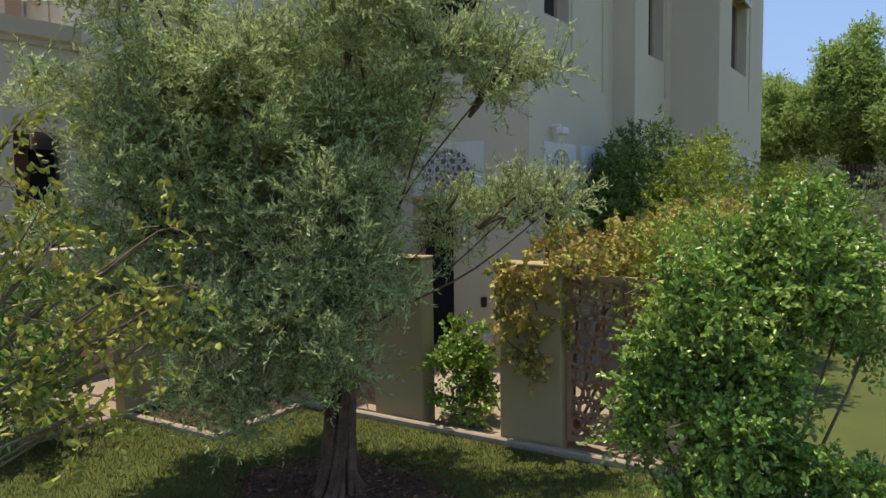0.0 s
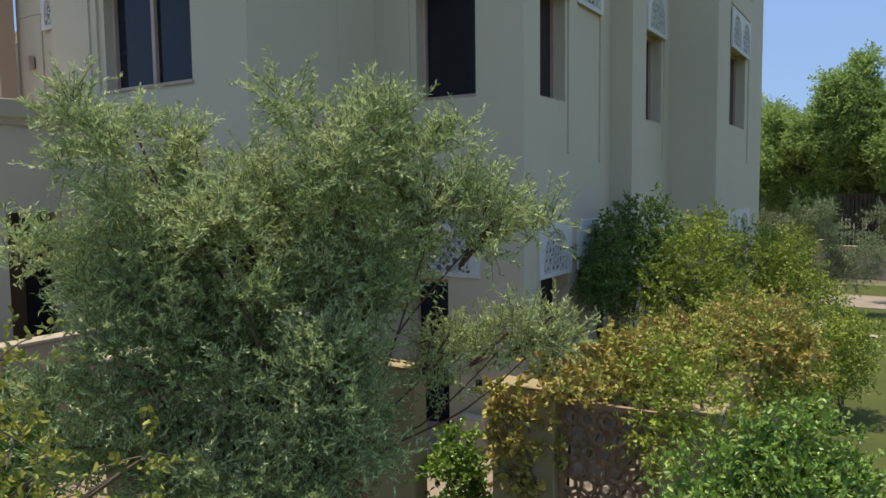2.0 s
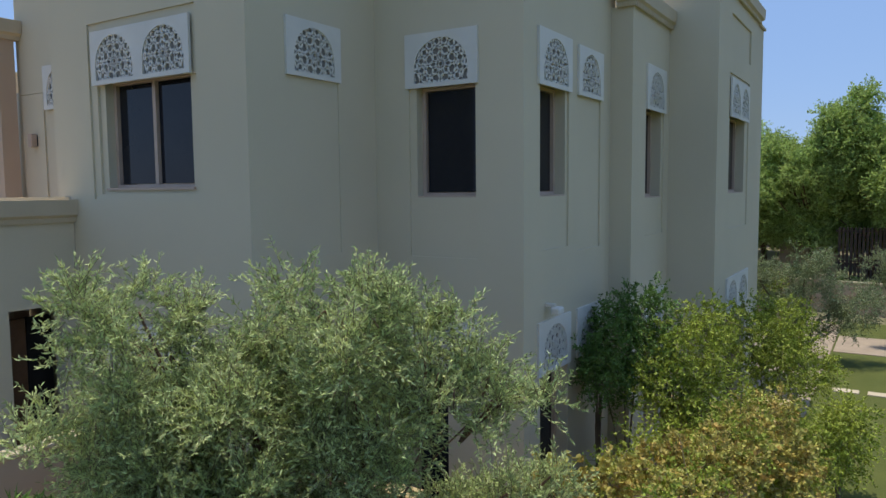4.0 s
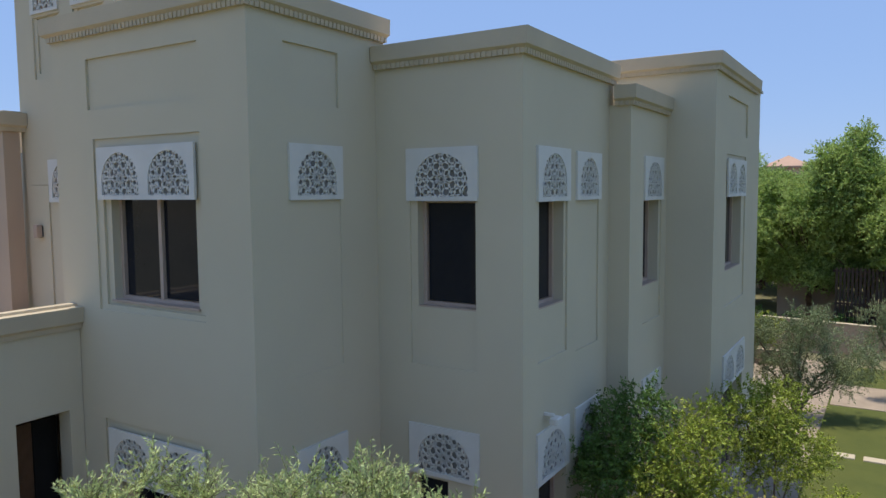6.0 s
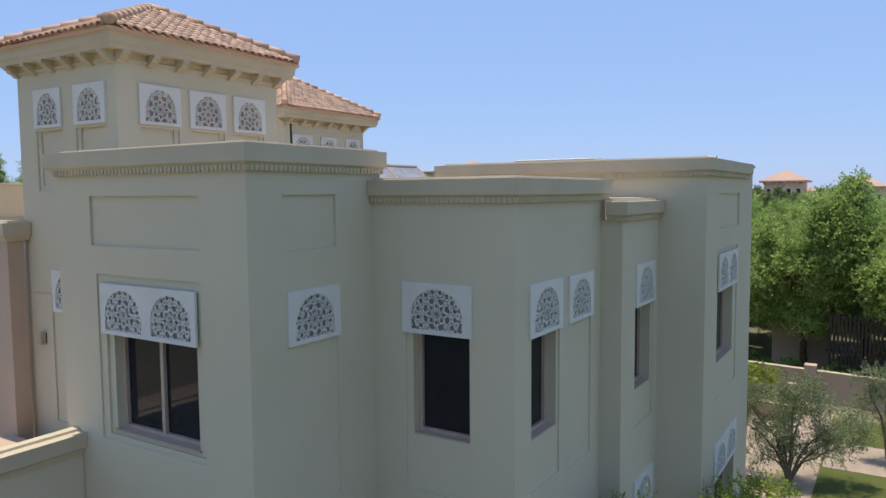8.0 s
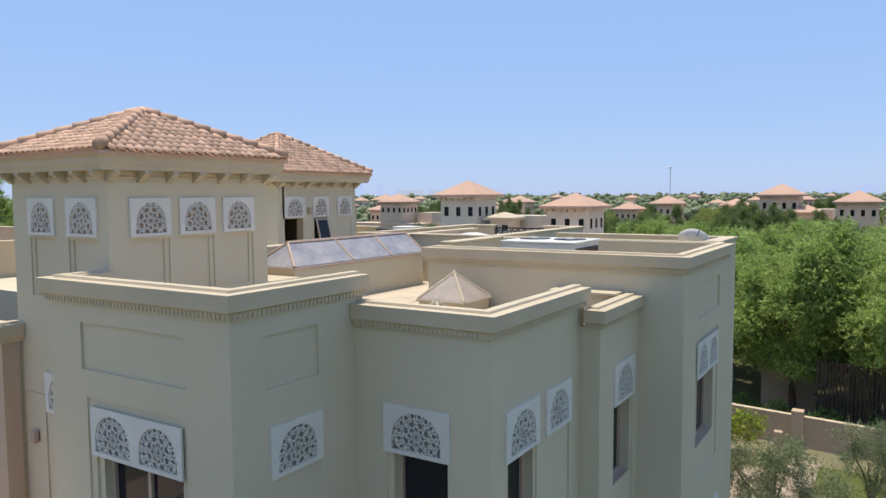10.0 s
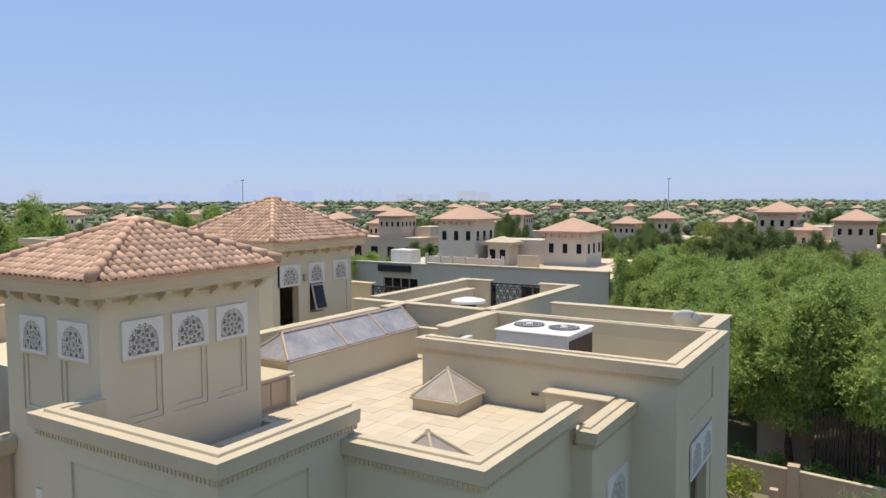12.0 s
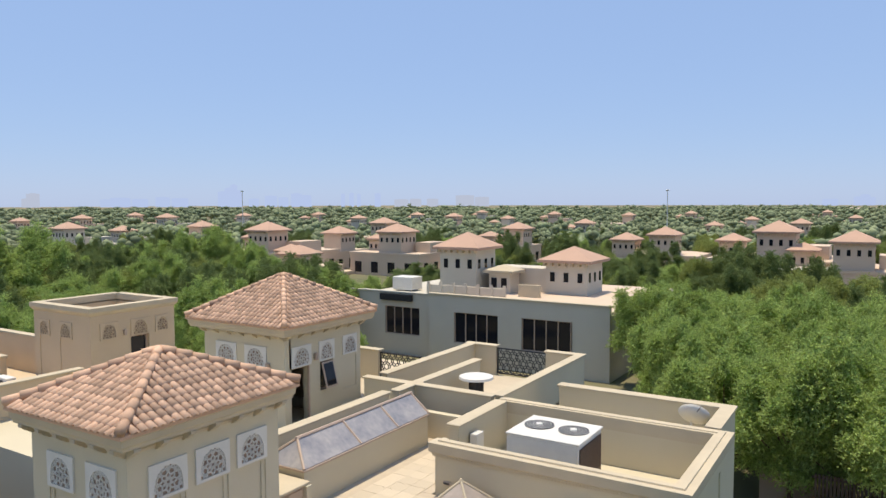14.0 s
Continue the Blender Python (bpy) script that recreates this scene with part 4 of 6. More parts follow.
def tree_kind(seed, height, wide, mat=TREELEAF, n=3.4):
    """A broad-leaved tree: trunk, limbs and an uneven crown; returns the thing."""
    r = np.random.default_rng(seed)
    t = thing("tree", "leafy green tree behind the garden wall", "tree", group="trees behind the wall")
    lobes, tufts = [], []
    for k in range(30):
        a, q = r.uniform(0, 6.28), wide * math.sqrt(r.random()) * 0.85
        z = height * r.uniform(0.34, 0.84)
        s = 1.12 - 0.9 * abs(z / height - 0.55)
        x, y = q * s * math.cos(a), q * s * math.sin(a)
        lobes.append((x, y, z, wide * 0.2))
        # a plume of tufts that rises and leans outward from the end of the limb
        for j in range(6):
            f = j / 5
            tufts.append((x * (1 + 0.12 * f) + r.normal() * 0.34 * (1.1 - f), y * (1 + 0.12 * f) + r.normal() * 0.34 * (1.1 - f), z + height * 0.15 * f * r.uniform(0.7, 1.2) - 0.3, wide * r.uniform(0.10, 0.17) * (1.15 - 0.5 * f)))
    p, d, st = twig_leaves(tufts, 78 * n, r, 0.62, 11, 0.14, 0.7, 0.2, 0.5)
    leaves("crown", p, d, 0.155, 0.07, mat, r, t)
    bm = bmesh.new()
    limb(bm, [(0, 0, -0.1), (0.1, 0.05, height * 0.2), (-0.1, 0.1, height * 0.35), (0, 0.1, height * 0.5)], 0.19, 0.09, 9, 0.3)
    for x, y, z, q in lobes:
        limb(bm, [(0, 0.05, height * 0.3), (x * 0.5, y * 0.5, z * 0.75), (x, y, z)], 0.07, 0.015, 6)
    part("trunk", bm, BARK, t, "", True)
    return t


kinds = [tree_kind(21, 9.4, 3.6), tree_kind(22, 8.4, 3.4), tree_kind(23, 10.2, 4.0), tree_kind(24, 7.6, 3.0)]
rr = random.Random(8)
spots = []
for y0, x0, x1, step in [(37.2, -6.0, 14, 3.4), (41.5, -8, 16, 4.0), (46, -10, 16, 4.6), (52, -12, 14, 5), (59, -15, 4, 5), (67, -17, 0, 5.5)]:
    x = x0
    while x < x1:
        spots.append((x + rr.uniform(-0.8, 0.8), y0 + rr.uniform(-1.2, 1.2)))
        x += step
for i, (x, y) in enumerate(spots):
    s = rr.uniform(0.86, 1.12)
    m = pose(x, y, 0, 0, 0, rr.uniform(0, 360)) @ Matrix.Diagonal((s, s, s, 1))
    if i < 4:
        kinds[i].matrix_basis = m
    else:
        copy_thing(kinds[i % 4], m)
wood_kinds = [tree_kind(31, 8.2, 3.8, TREELEAF_DEEP), tree_kind(32, 7.4, 3.6, TREELEAF_YELLOW), tree_kind(33, 9.2, 3.2, TREELEAF_DEEP), tree_kind(34, 6.8, 3.9, TREELEAF)]
for t, (x, y) in zip(wood_kinds, ((-47, 47), (-53, 44), (-57, 50), (-40, 46))):
    tagged(t, "rounded green tree between the neighbouring villas", group="trees between the villas")
    t.location = (x, y, 0)
# neighbouring villas: bearing, tower width and drop of the tower tip give each its place and size
VILLAS = []
for bearing, wide_, drop, k, turned in ((0.473, 78, 24, 0, 0), (0.582, 80, 41, 0, 0), (0.314, 56, 36, 2, 0), (0.26, 50, 46, 2, 0), (-0.062, 58, 29, 0, 0), (-0.126, 48, 34, 2, 90), (-0.243, 60, 25, 0, 0), (-0.317, 40, 25, 2, 90),
                                        (-0.518, 46, 26, 1, 0), (-0.44, 36, 33, 1, 0), (-0.209, 45, 65, 2, 0), (-0.179, 60, 65, 2, 90), (0.122, 46, 28, 0, 90), (0.202, 32, 24, 1, 0), (-0.079, 40, 20, 2, 0), (0.504, 36, 24, 2, 0),
                                        (-0.112, 24, 17, 1, 0), (-0.378, 30, 13, 1, 0), (-0.495, 28, 15, 0, 0), (0.102, 22, 19, 1, 90), (0.383, 30, 29, 2, 0), (0.442, 24, 21, 1, 90), (0.58, 24, 19, 1, 0), (-0.58, 26, 20, 0, 0),
                                        (0.02, 26, 14, 2, 0), (0.16, 22, 12, 0, 0), (-0.03, 20, 13, 1, 0), (0.27, 22, 14, 2, 90), (0.35, 20, 12, 0, 0), (-0.27, 22, 13, 1, 0), (-0.16, 20, 12, 0, 90), (-0.42, 22, 12, 2, 0), (0.06, 17, 10, 1, 0), (0.54, 18, 11, 0, 0)):
    away = 25700 / (drop + 2.37 * wide_)
    size = wide_ * away / 6923
    VILLAS.append((*spot(away, bearing * away)[:2], k, turned, size, 14.66 - drop * away / 1282 - 12.8 * size))
houses = [v[:2] for v in VILLAS] + [(-30, 68), (-42, 68), (-22, 75)]
planted = 0
while planted < 190:
    a = radians(rr.uniform(-4, 66))
    dist = 78 * (250 / 78) ** rr.random()
    x, y = -math.sin(a) * dist, math.cos(a) * dist
    if min(math.hypot(hx - x, hy + 2 - y) for hx, hy in houses) < 13 or min(math.hypot(hx + 6 - x, hy - 14 - y) for hx, hy in houses) < 8 or (x > -14 and y < 72):
        continue
    copy_thing(wood_kinds[rr.randrange(4)], pose(x, y, -0.6, 0, 0, rr.uniform(0, 360)) @ Matrix.Diagonal((*[rr.uniform(0.85, 1.2)] * 2, rr.uniform(0.8, 1.18), 1)))
    planted += 1
for x, y in [(-42, 33), (-46, 30), (-50, 36), (-39, 38), (-54, 30), (-58, 34), (-62, 28), (-49, 25), (-55, 22), (-60, 20), (-66, 24), (-44, 22), (-47, 41), (-36, 41), (-70, 32), (-64, 40), (-34, 29), (-38, 18), (-44, 15), (-50, 12)]:
    s = rr.uniform(0.75, 1.0)
    copy_thing(kinds[rr.randrange(4)], pose(x, y, 0, 0, 0, rr.uniform(0, 360)) @ Matrix.Diagonal((s, s, s, 1)))

for i in range(34):
    px = -60 + i * 20
    dd = rr.uniform(72, 104)
    c = spot(dd, (px - 784) / 1282 * dd)
    if min(math.hypot(hx - c.x, hy + 3 - c.y) for hx, hy in houses) < 12 or min(math.hypot(hx + 5 - c.x, hy - 11 - c.y) for hx, hy in houses) < 7:
        continue
    s = rr.uniform(0.8, 1.12)
    copy_thing(wood_kinds[rr.randrange(4)] if i % 3 else kinds[rr.randrange(4)], pose(c.x, c.y, 0, 0, 0, rr.uniform(0, 360)) @ Matrix.Diagonal((s, s, s, 1)))
for d, w, s in ((80, -46.5, 1.45), (85, -52.5, 1.35), (110, -45, 1.35), (112, -36, 1.3), (105, -27, 1.3)):
    c = spot(d, w)
    copy_thing(kinds[rr.randrange(3)], pose(c.x, c.y, -0.3, 0, 0, rr.uniform(0, 360)) @ Matrix.Diagonal((s, s, s, 1)))


# ---- things on the roof ----
def pyramid_skylight(x0, x1, y0, y1, z0, zk, za):
    """A glazed pyramid on a rendered kerb."""
    t = thing("pyramid_skylight", "small glass pyramid skylight on a beige kerb on the roof deck", "skylight", group="pyramid skylights")
    part("kerb", boxed(x0 + 0.05, x1 - 0.05, y0 + 0.05, y1 - 0.05, z0 - 0.02, zk, bev=0.01), COPING, t)
    part("base_frame", boxed(x0, x1, y0, y1, zk + 0.002, zk + 0.05, bev=0.008), COPING, t)
    A = Vector(((x0 + x1) / 2, (y0 + y1) / 2, za))
    c = [Vector((x0 + 0.03, y0 + 0.03, zk + 0.06)), Vector((x1 - 0.03, y0 + 0.03, zk + 0.06)), Vector((x1 - 0.03, y1 - 0.03, zk + 0.06)), Vector((x0 + 0.03, y1 - 0.03, zk + 0.06))]
    for i in range(4):
        a, b = c[i], c[(i + 1) % 4]
        n = (b - a).cross(A - a).normalized() * -0.015
        quads("pane", [a, b, A, a + n, b + n, A + n], [(0, 1, 2), (5, 4, 3), (0, 3, 4, 1), (1, 4, 5, 2), (2, 5, 3, 0)], PYRAMIDGLASS, t, "beige-grey glass")
        part("rib", cyl(bmesh.new(), a, A, 0.035, 0.03, 6), COPING, t)
    part("cap", cyl(bmesh.new(), A - Vector((0, 0, 0.04)), A + Vector((0, 0, 0.05)), 0.07, 0.03, 8), COPING, t)


pyramid_skylight(-8.62, -7.35, 13.62, 14.9, DECKZ, 8.34, 8.97)
pyramid_skylight(-6.58, -5.30, 9.62, 10.9, DECKZ, 8.34, 8.97)

ridge = thing("ridge_skylight", "long glazed ridge skylight with beige bars on a rendered kerb", "skylight")
part("kerb", boxed(-12.75, -11.45, 12.7, 18.2, DECKZ - 0.05, 8.98), RENDER, ridge)
part("base_frame", boxed(-12.80, -11.40, 12.65, 18.25, 8.982, 9.04, bev=0.01), FRAME, ridge)
ys = [13.15, 14.9, 16.6, 18.2]
R = lambda y: Vector((-12.08, y, 9.58))
for a, b in zip(ys, ys[1:]):
    for xs in (-11.43, -12.77):
        lo_a = Vector((xs, a if a > 13.2 else 12.68, 9.05))
        q = [lo_a, Vector((xs, b, 9.05)), R(b), R(a)]
        n = Vector((0, 0, 0.015))
        quads("pane", q + [p + n for p in q], [(3, 2, 1, 0), (4, 5, 6, 7), (0, 1, 5, 4), (1, 2, 6, 5), (2, 3, 7, 6), (3, 0, 4, 7)], SKYGLASS, ridge, "blue-grey glass with reflection tones in its colour")
        part("bar", cyl(bmesh.new(), Vector((xs, b, 9.07)), R(b) + Vector((0, 0, 0.02)), 0.035, 0.035, 6), FRAME, ridge)
q = [Vector((-11.43, 12.68, 9.05)), R(13.15), Vector((-12.77, 12.68, 9.05))]
quads("pane", q + [p + Vector((0, -0.015, 0)) for p in q], [(0, 1, 2), (5, 4, 3), (0, 3, 4, 1), (1, 4, 5, 2), (2, 5, 3, 0)], SKYGLASS, ridge, "blue-grey glass with reflection tones in its colour")
for p in (q[0], q[2]):
    part("bar", cyl(bmesh.new(), p + Vector((0, 0, 0.02)), R(13.15) + Vector((0, 0, 0.02)), 0.035, 0.035, 6), FRAME, ridge)
part("bar", cyl(bmesh.new(), R(13.1) + Vector((0, 0, 0.02)), R(18.25) + Vector((0, 0, 0.02)), 0.045, 0.045, 6), FRAME, ridge)
part("parapet", boxed(-13.3, -13.05, 12.7, 18.4, 8.0, 9.40), RENDER, villa)
part("coping", boxed(-13.36, -12.99, 12.64, 18.46, 9.402, 9.46, bev=0.012), COPING, villa)
part("parapet", boxed(-12.75, -9.7, 18.75, 18.98, 8.0, 8.9), RENDER, villa)

store = thing("roof_cupboard", "low pinkish service cupboard with double doors beside the tower", "cupboard")
part("body", boxed(-12.4, -11.28, 11.34, 12.66, DECKZ - 0.02, 8.78), SALMON, store)
for a, b in ((11.40, 11.92), (11.95, 12.44)):
    part("door", boxed(-11.278, -11.25, a, b, DECKZ + 0.08, 8.72, bev=0.008), SALMON, store, "pinkish painted door leaf")
part("top", boxed(-12.45, -11.2, 11.32, 12.64, 8.782, 8.85, bev=0.012), COPING, store)
part("pier", boxed(-11.44, -11.15, 12.46, 12.645, DECKZ - 0.02, 8.779, bev=0.01), RENDER, store)

ac = thing("air_conditioner", "white packaged air conditioner with two top fans and brown coils", "air conditioner", (-6.86, 17.17, 0))
part("casing", boxed(-0.98, 0.96, -0.84, 0.84, 8.34, 9.54, bev=0.02), METAL, ac, "white painted steel casing")
part("coil", boxed(0.962, 0.99, -0.76, 0.76, 8.42, 9.44, bev=0.01), COIL, ac, "brown finned coil")
part("top_plate", boxed(-1.0, 1.0, -0.87, 0.87, 9.542, 9.60, bev=0.015), METAL, ac)
for x in (-0.48, 0.48):
    f = part("fan", cyl(bmesh.new(), (x, 0.1, 9.47), (x, 0.1, 9.62), 0.40, 0.40, 24), DARKMETAL, ac, "black fan opening")
    bm = bmesh.new()
    for k in range(5):
        r0, r1 = 0.07 + k * 0.08, 0.085 + k * 0.08
        n = 24
        va = [[bm.verts.new((x + r * math.cos(6.2832 * i / n), 0.1 + r * math.sin(6.2832 * i / n), 9.632)) for i in range(n)] for r in (r0, r1)]
        for i in range(n):
            bm.faces.new((va[0][i], va[0][(i + 1) % n], va[1][(i + 1) % n], va[1][i]))
    part("guard", bm, METAL, f)
    part("motor", cyl(bmesh.new(), (x, 0.1, 9.62), (x, 0.1, 9.65), 0.10, 0.09, 12), METAL, f)
for x, z in ((-0.6, 8.9), (-0.1, 8.95), (0.3, 8.9)):
    part("label_plate", boxed(x, x + 0.22, -0.844, -0.841, z, z + 0.16), DARKMETAL if x > 0 else FRAME, ac)
for x, y in ((-0.88, -0.74), (0.85, -0.74), (-0.88, 0.74), (0.85, 0.74)):
    part("foot", boxed(x - 0.08, x + 0.08, y - 0.08, y + 0.08, DECKZ - 0.01, 8.345), DARKMETAL, ac)
pipe = thing("duct_pipe", "insulated pipe run from the air conditioner along the parapet", "pipe")
bm = bmesh.new()
limb(bm, [(-5.62, 16.2, 8.75), (-5.0, 16.15, 8.75), (-4.2, 16.1, 8.72), (-3.8, 16.05, 8.6), (-3.75, 16.0, 8.12)], 0.06, 0.06, 8)
part("run", bm, METAL, pipe, "", True)
for x in (-5.0, -4.3):
    part("clip", boxed(x - 0.03, x + 0.03, 16.05, 16.25, DECKZ, 8.8), METAL, pipe)
ebox = thing("switch_box", "grey electrical box on the parapet wall", "electrical box")
part("case", boxed(-9.24, -9.02, 16.9, 17.3, 8.6, 9.15, bev=0.01), METAL, ebox)
part("conduit", cyl(bmesh.new(), (-9.13, 17.1, 8.1), (-9.13, 17.1, 8.6), 0.03, 0.03, 6), DARKMETAL, ebox)
for x in (-8.95, -6.25):
    v = thing("wall_vent", "small louvred vent in the parapet face", "vent", group="parapet vents")
    part("case", boxed(x, x + 0.2, 15.02, 15.055, 8.42, 8.5, bev=0.005), FRAME, v)
    part("louvre", boxed(x + 0.02, x + 0.18, 15.008, 15.021, 8.44, 8.48), DARKMETAL, v)

vent = thing("roof_vent", "mushroom-shaped roof extract fan with a pale dome", "vent", (-11.92, 22.1, 0))
part("curb", boxed(-0.3, 0.3, -0.3, 0.3, 8.24, 8.55, bev=0.02), METAL, vent)
part("drum", cyl(bmesh.new(), (0, 0, 8.55), (0, 0, 9.25), 0.27, 0.27, 20), DARKMETAL, vent, "dark grey drum", True)
bm = bmesh.new()
cyl(bm, (0, 0, 9.26), (0, 0, 9.34), 0.62, 0.60, 28)
cyl(bm, (0, 0, 9.34), (0, 0, 9.42), 0.60, 0.25, 28)
part("hood", bm, METAL, vent, "pale flat hood")

dish = thing("satellite_dish", "grey satellite dish on a short mast behind the parapet", "satellite dish", (-4.3, 21.1, 0))
part("mast", cyl(bmesh.new(), (0, 0, 8.3), (0, 0, 9.3), 0.03, 0.03, 8), METAL, dish)
bm = bmesh.new()
bmesh.ops.create_uvsphere(bm, u_segments=24, v_segments=12, radius=0.9)
bmesh.ops.delete(bm, geom=[v for v in bm.verts if v.co.z > -0.75], context="VERTS")
bmesh.ops.transform(bm, matrix=Matrix.Translation((0.1, -0.1, 9.4)) @ Matrix.Rotation(radians(-52), 4, "X") @ Matrix.Translation((0, 0, 0.8)), verts=bm.verts)
bmesh.ops.solidify(bm, geom=bm.faces, thickness=0.015)
part("reflector", bm, METAL, dish, "grey mesh reflector", True)
part("feed_arm", cyl(bmesh.new(), (0.1, -0.1, 9.4), (0.35, -0.5, 9.75), 0.012, 0.012, 6), DARKMETAL, dish)


def rail_panel(name, axis, at_, u0, u1, z0, z1, mat, label, category, bar=0.02, step=0.2, group=""):
    """A pierced star-lattice panel in a frame."""
    t = thing(name, label, category, group=group)
    fr = 0.05
    quads("frame", *slab(axis, at_, [(u0, u1, z0, z0 + fr), (u0, u1, z1 - fr, z1), (u0, u0 + fr, z0 + fr, z1 - fr), (u1 - fr, u1, z0 + fr, z1 - fr)], 0, 0.06), mat, t)
    bm = bmesh.new()
    bars = set()
    for j in range(int((z1 - z0) / (step * 0.866)) + 2):
        for i in range(int((u1 - u0) / step) + 2):
            c = (u0 + (i + (j % 2) * 0.5) * step, z0 + j * step * 0.866)
            k6 = [(c[0] + step * 0.40 * math.cos(a * math.pi / 3 + 0.52), c[1] + step * 0.40 * math.sin(a * math.pi / 3 + 0.52)) for a in range(6)]
            for a in range(6):
                bars.add((k6[a], k6[(a + 1) % 6]))
                bars.add((k6[a], (c[0] + step * 0.577 * math.cos(a * math.pi / 3 + 0.52), c[1] + step * 0.577 * math.sin(a * math.pi / 3 + 0.52))))
    ok = lambda p: u0 <= p[0] <= u1 and z0 <= p[1] <= z1
    for p, q in sorted(bars):
        if not (ok(p) and ok(q)):
            continue
        l = math.hypot(q[0] - p[0], q[1] - p[1])
        nu, nz = -(q[1] - p[1]) / l * bar / 2, (q[0] - p[0]) / l * bar / 2
        rect = [(p[0] + nu, p[1] + nz), (q[0] + nu, q[1] + nz), (q[0] - nu, q[1] - nz), (p[0] - nu, p[1] - nz)]
        f = [bm.verts.new(face_point(axis, at_, u, 0.015, z)) for u, z in rect]
        g = [bm.verts.new(face_point(axis, at_, u, 0.045, z)) for u, z in rect]
        bm.faces.new(f)
        bm.faces.new(list(reversed(g)))
        for i in range(4):
            bm.faces.new((f[i], g[i], g[(i + 1) % 4], f[(i + 1) % 4]))
    part("lattice", bm, mat, t)
    return t


for u0, u1, y in ((-13.49, -11.26, 26.75), (-17.19, -15.2, 23.5)):
    rail_panel("terrace_railing", "y", y, u0, u1, 8.3, 9.4, DARKMETAL, "dark metal lattice railing between terrace walls", "railing", 0.03, 0.3, "terrace railings")

# door and open window of the second tower
td = thing("tower_door", "brown wooden door standing open in the roof tower", "door", (-16.25, 17.24, 8.1))
leaf = part("leaf", boxed(-0.72, 0.03, -0.02, 0.03, 0, 1.88, bev=0.008), WOOD, td)
part("jamb", boxed(-0.02, 0.07, 0.9, 0.955, 0, 1.9, bev=0.006), FRAME, td, "pale painted jamb")
part("handle", boxed(-0.66, -0.62, 0.031, 0.07, 0.95, 1.05), METAL, leaf)
tw = window("x", -16.2, 18.72, 19.4, 9.0, 10.0, villa, 0.12, 1)
sash = thing("window_sash", "top-hung window sash tilted open on the tower", "window")
sb = part("frame", boxed(-0.02, 0.02, 0, 0.60, -0.9, 0.0, bev=0.008), FRAME, sash)
part("pane", boxed(0.021, 0.026, 0.06, 0.54, -0.84, -0.06), GLASS, sb)
sash.matrix_basis = pose(-16.17, 18.76, 9.97, 0, -14, 0)
for x, y, z, ax in ((-16.2, 18.45, 10.25, "x"), (-13.38, 7.6, 6.15, "y"), (-16.9, 17.0, 10.1, "y"), (-26.75, 18.5, 10.1, "x"), (-5.05, 9.2, 0.95, "y")):
    l = thing("wall_lamp", "small dark cube-shaped wall lamp", "wall lamp", (x, y, z), "wall lamps")
    part("back_plate", boxed(-0.05, 0.02, -0.05, 0.05, -0.1, 0.1, bev=0.006) if ax == "x" else boxed(-0.05, 0.05, -0.02, 0.05, -0.1, 0.1, bev=0.006), DARKMETAL, l)
    part("body", boxed(0.021, 0.13, -0.06, 0.06, -0.12, 0.12, bev=0.01) if ax == "x" else boxed(-0.06, 0.06, -0.13, -0.021, -0.12, 0.12, bev=0.01), DARKMETAL if z < 2 else FRAME, l)
    if z < 2:
        l.scale = (0.6, 0.6, 0.6)
fl = thing("flood_light", "small pale floodlight on a bracket on the villa wall", "flood light", (-4.34, 9.95, 3.5))
part("bracket", boxed(-0.01, 0.16, -0.02, 0.02, -0.03, 0.02, bev=0.006), METAL, fl)
part("head", boxed(0.1, 0.24, -0.07, 0.13, -0.14, -0.032, bev=0.02), METAL, fl)
gb = thing("meter_box", "small grey service box at the foot of the villa wall", "box", (-5.1, 9.2, 0))
part("case", boxed(-0.2, 0.2, -0.16, -0.002, 0.0, 0.5, bev=0.02), SHADEWALL, gb)
part("door", boxed(-0.16, 0.16, -0.172, -0.161, 0.06, 0.44, bev=0.004), SHADEWALL, gb)
sp = thing("split_unit", "white split air conditioner on the roof beside the tower", "air conditioner", (-28.6, 14.6, 0))
part("casing", boxed(-0.45, 0.45, -0.18, 0.18, 8.12, 8.8, bev=0.02), METAL, sp)
part("fan", cyl(bmesh.new(), (0.05, -0.18, 8.45), (0.05, -0.2, 8.45), 0.26, 0.26, 18), DARKMETAL, sp)
part("wall", boxed(-31.0, -25.4, 12.4, 16.8, 0, 8.1), GOLDCOAT, villa)
part("parapet", boxed(-25.7, -25.45, 10.0, 15.8, 8.102, 9.2), GOLDCOAT, villa)
part("coping", boxed(-25.76, -25.39, 9.94, 15.86, 9.202, 9.27, bev=0.012), COPING, villa)
for k in range(3):
    part("parapet", boxed(-44, -31.5, 13.5 + 2.4 * k, 13.75 + 2.4 * k, 6.5, 8.6 + 0.35 * k), GOLDCOAT, villa)
    part("coping", boxed(-44.05, -31.45, 13.44 + 2.4 * k, 13.81 + 2.4 * k, 8.602 + 0.35 * k, 8.68 + 0.35 * k), COPING, villa)
part("wall", boxed(-44, -31.2, 13.0, 21.0, 0, 7.6), GOLDCOAT, villa)

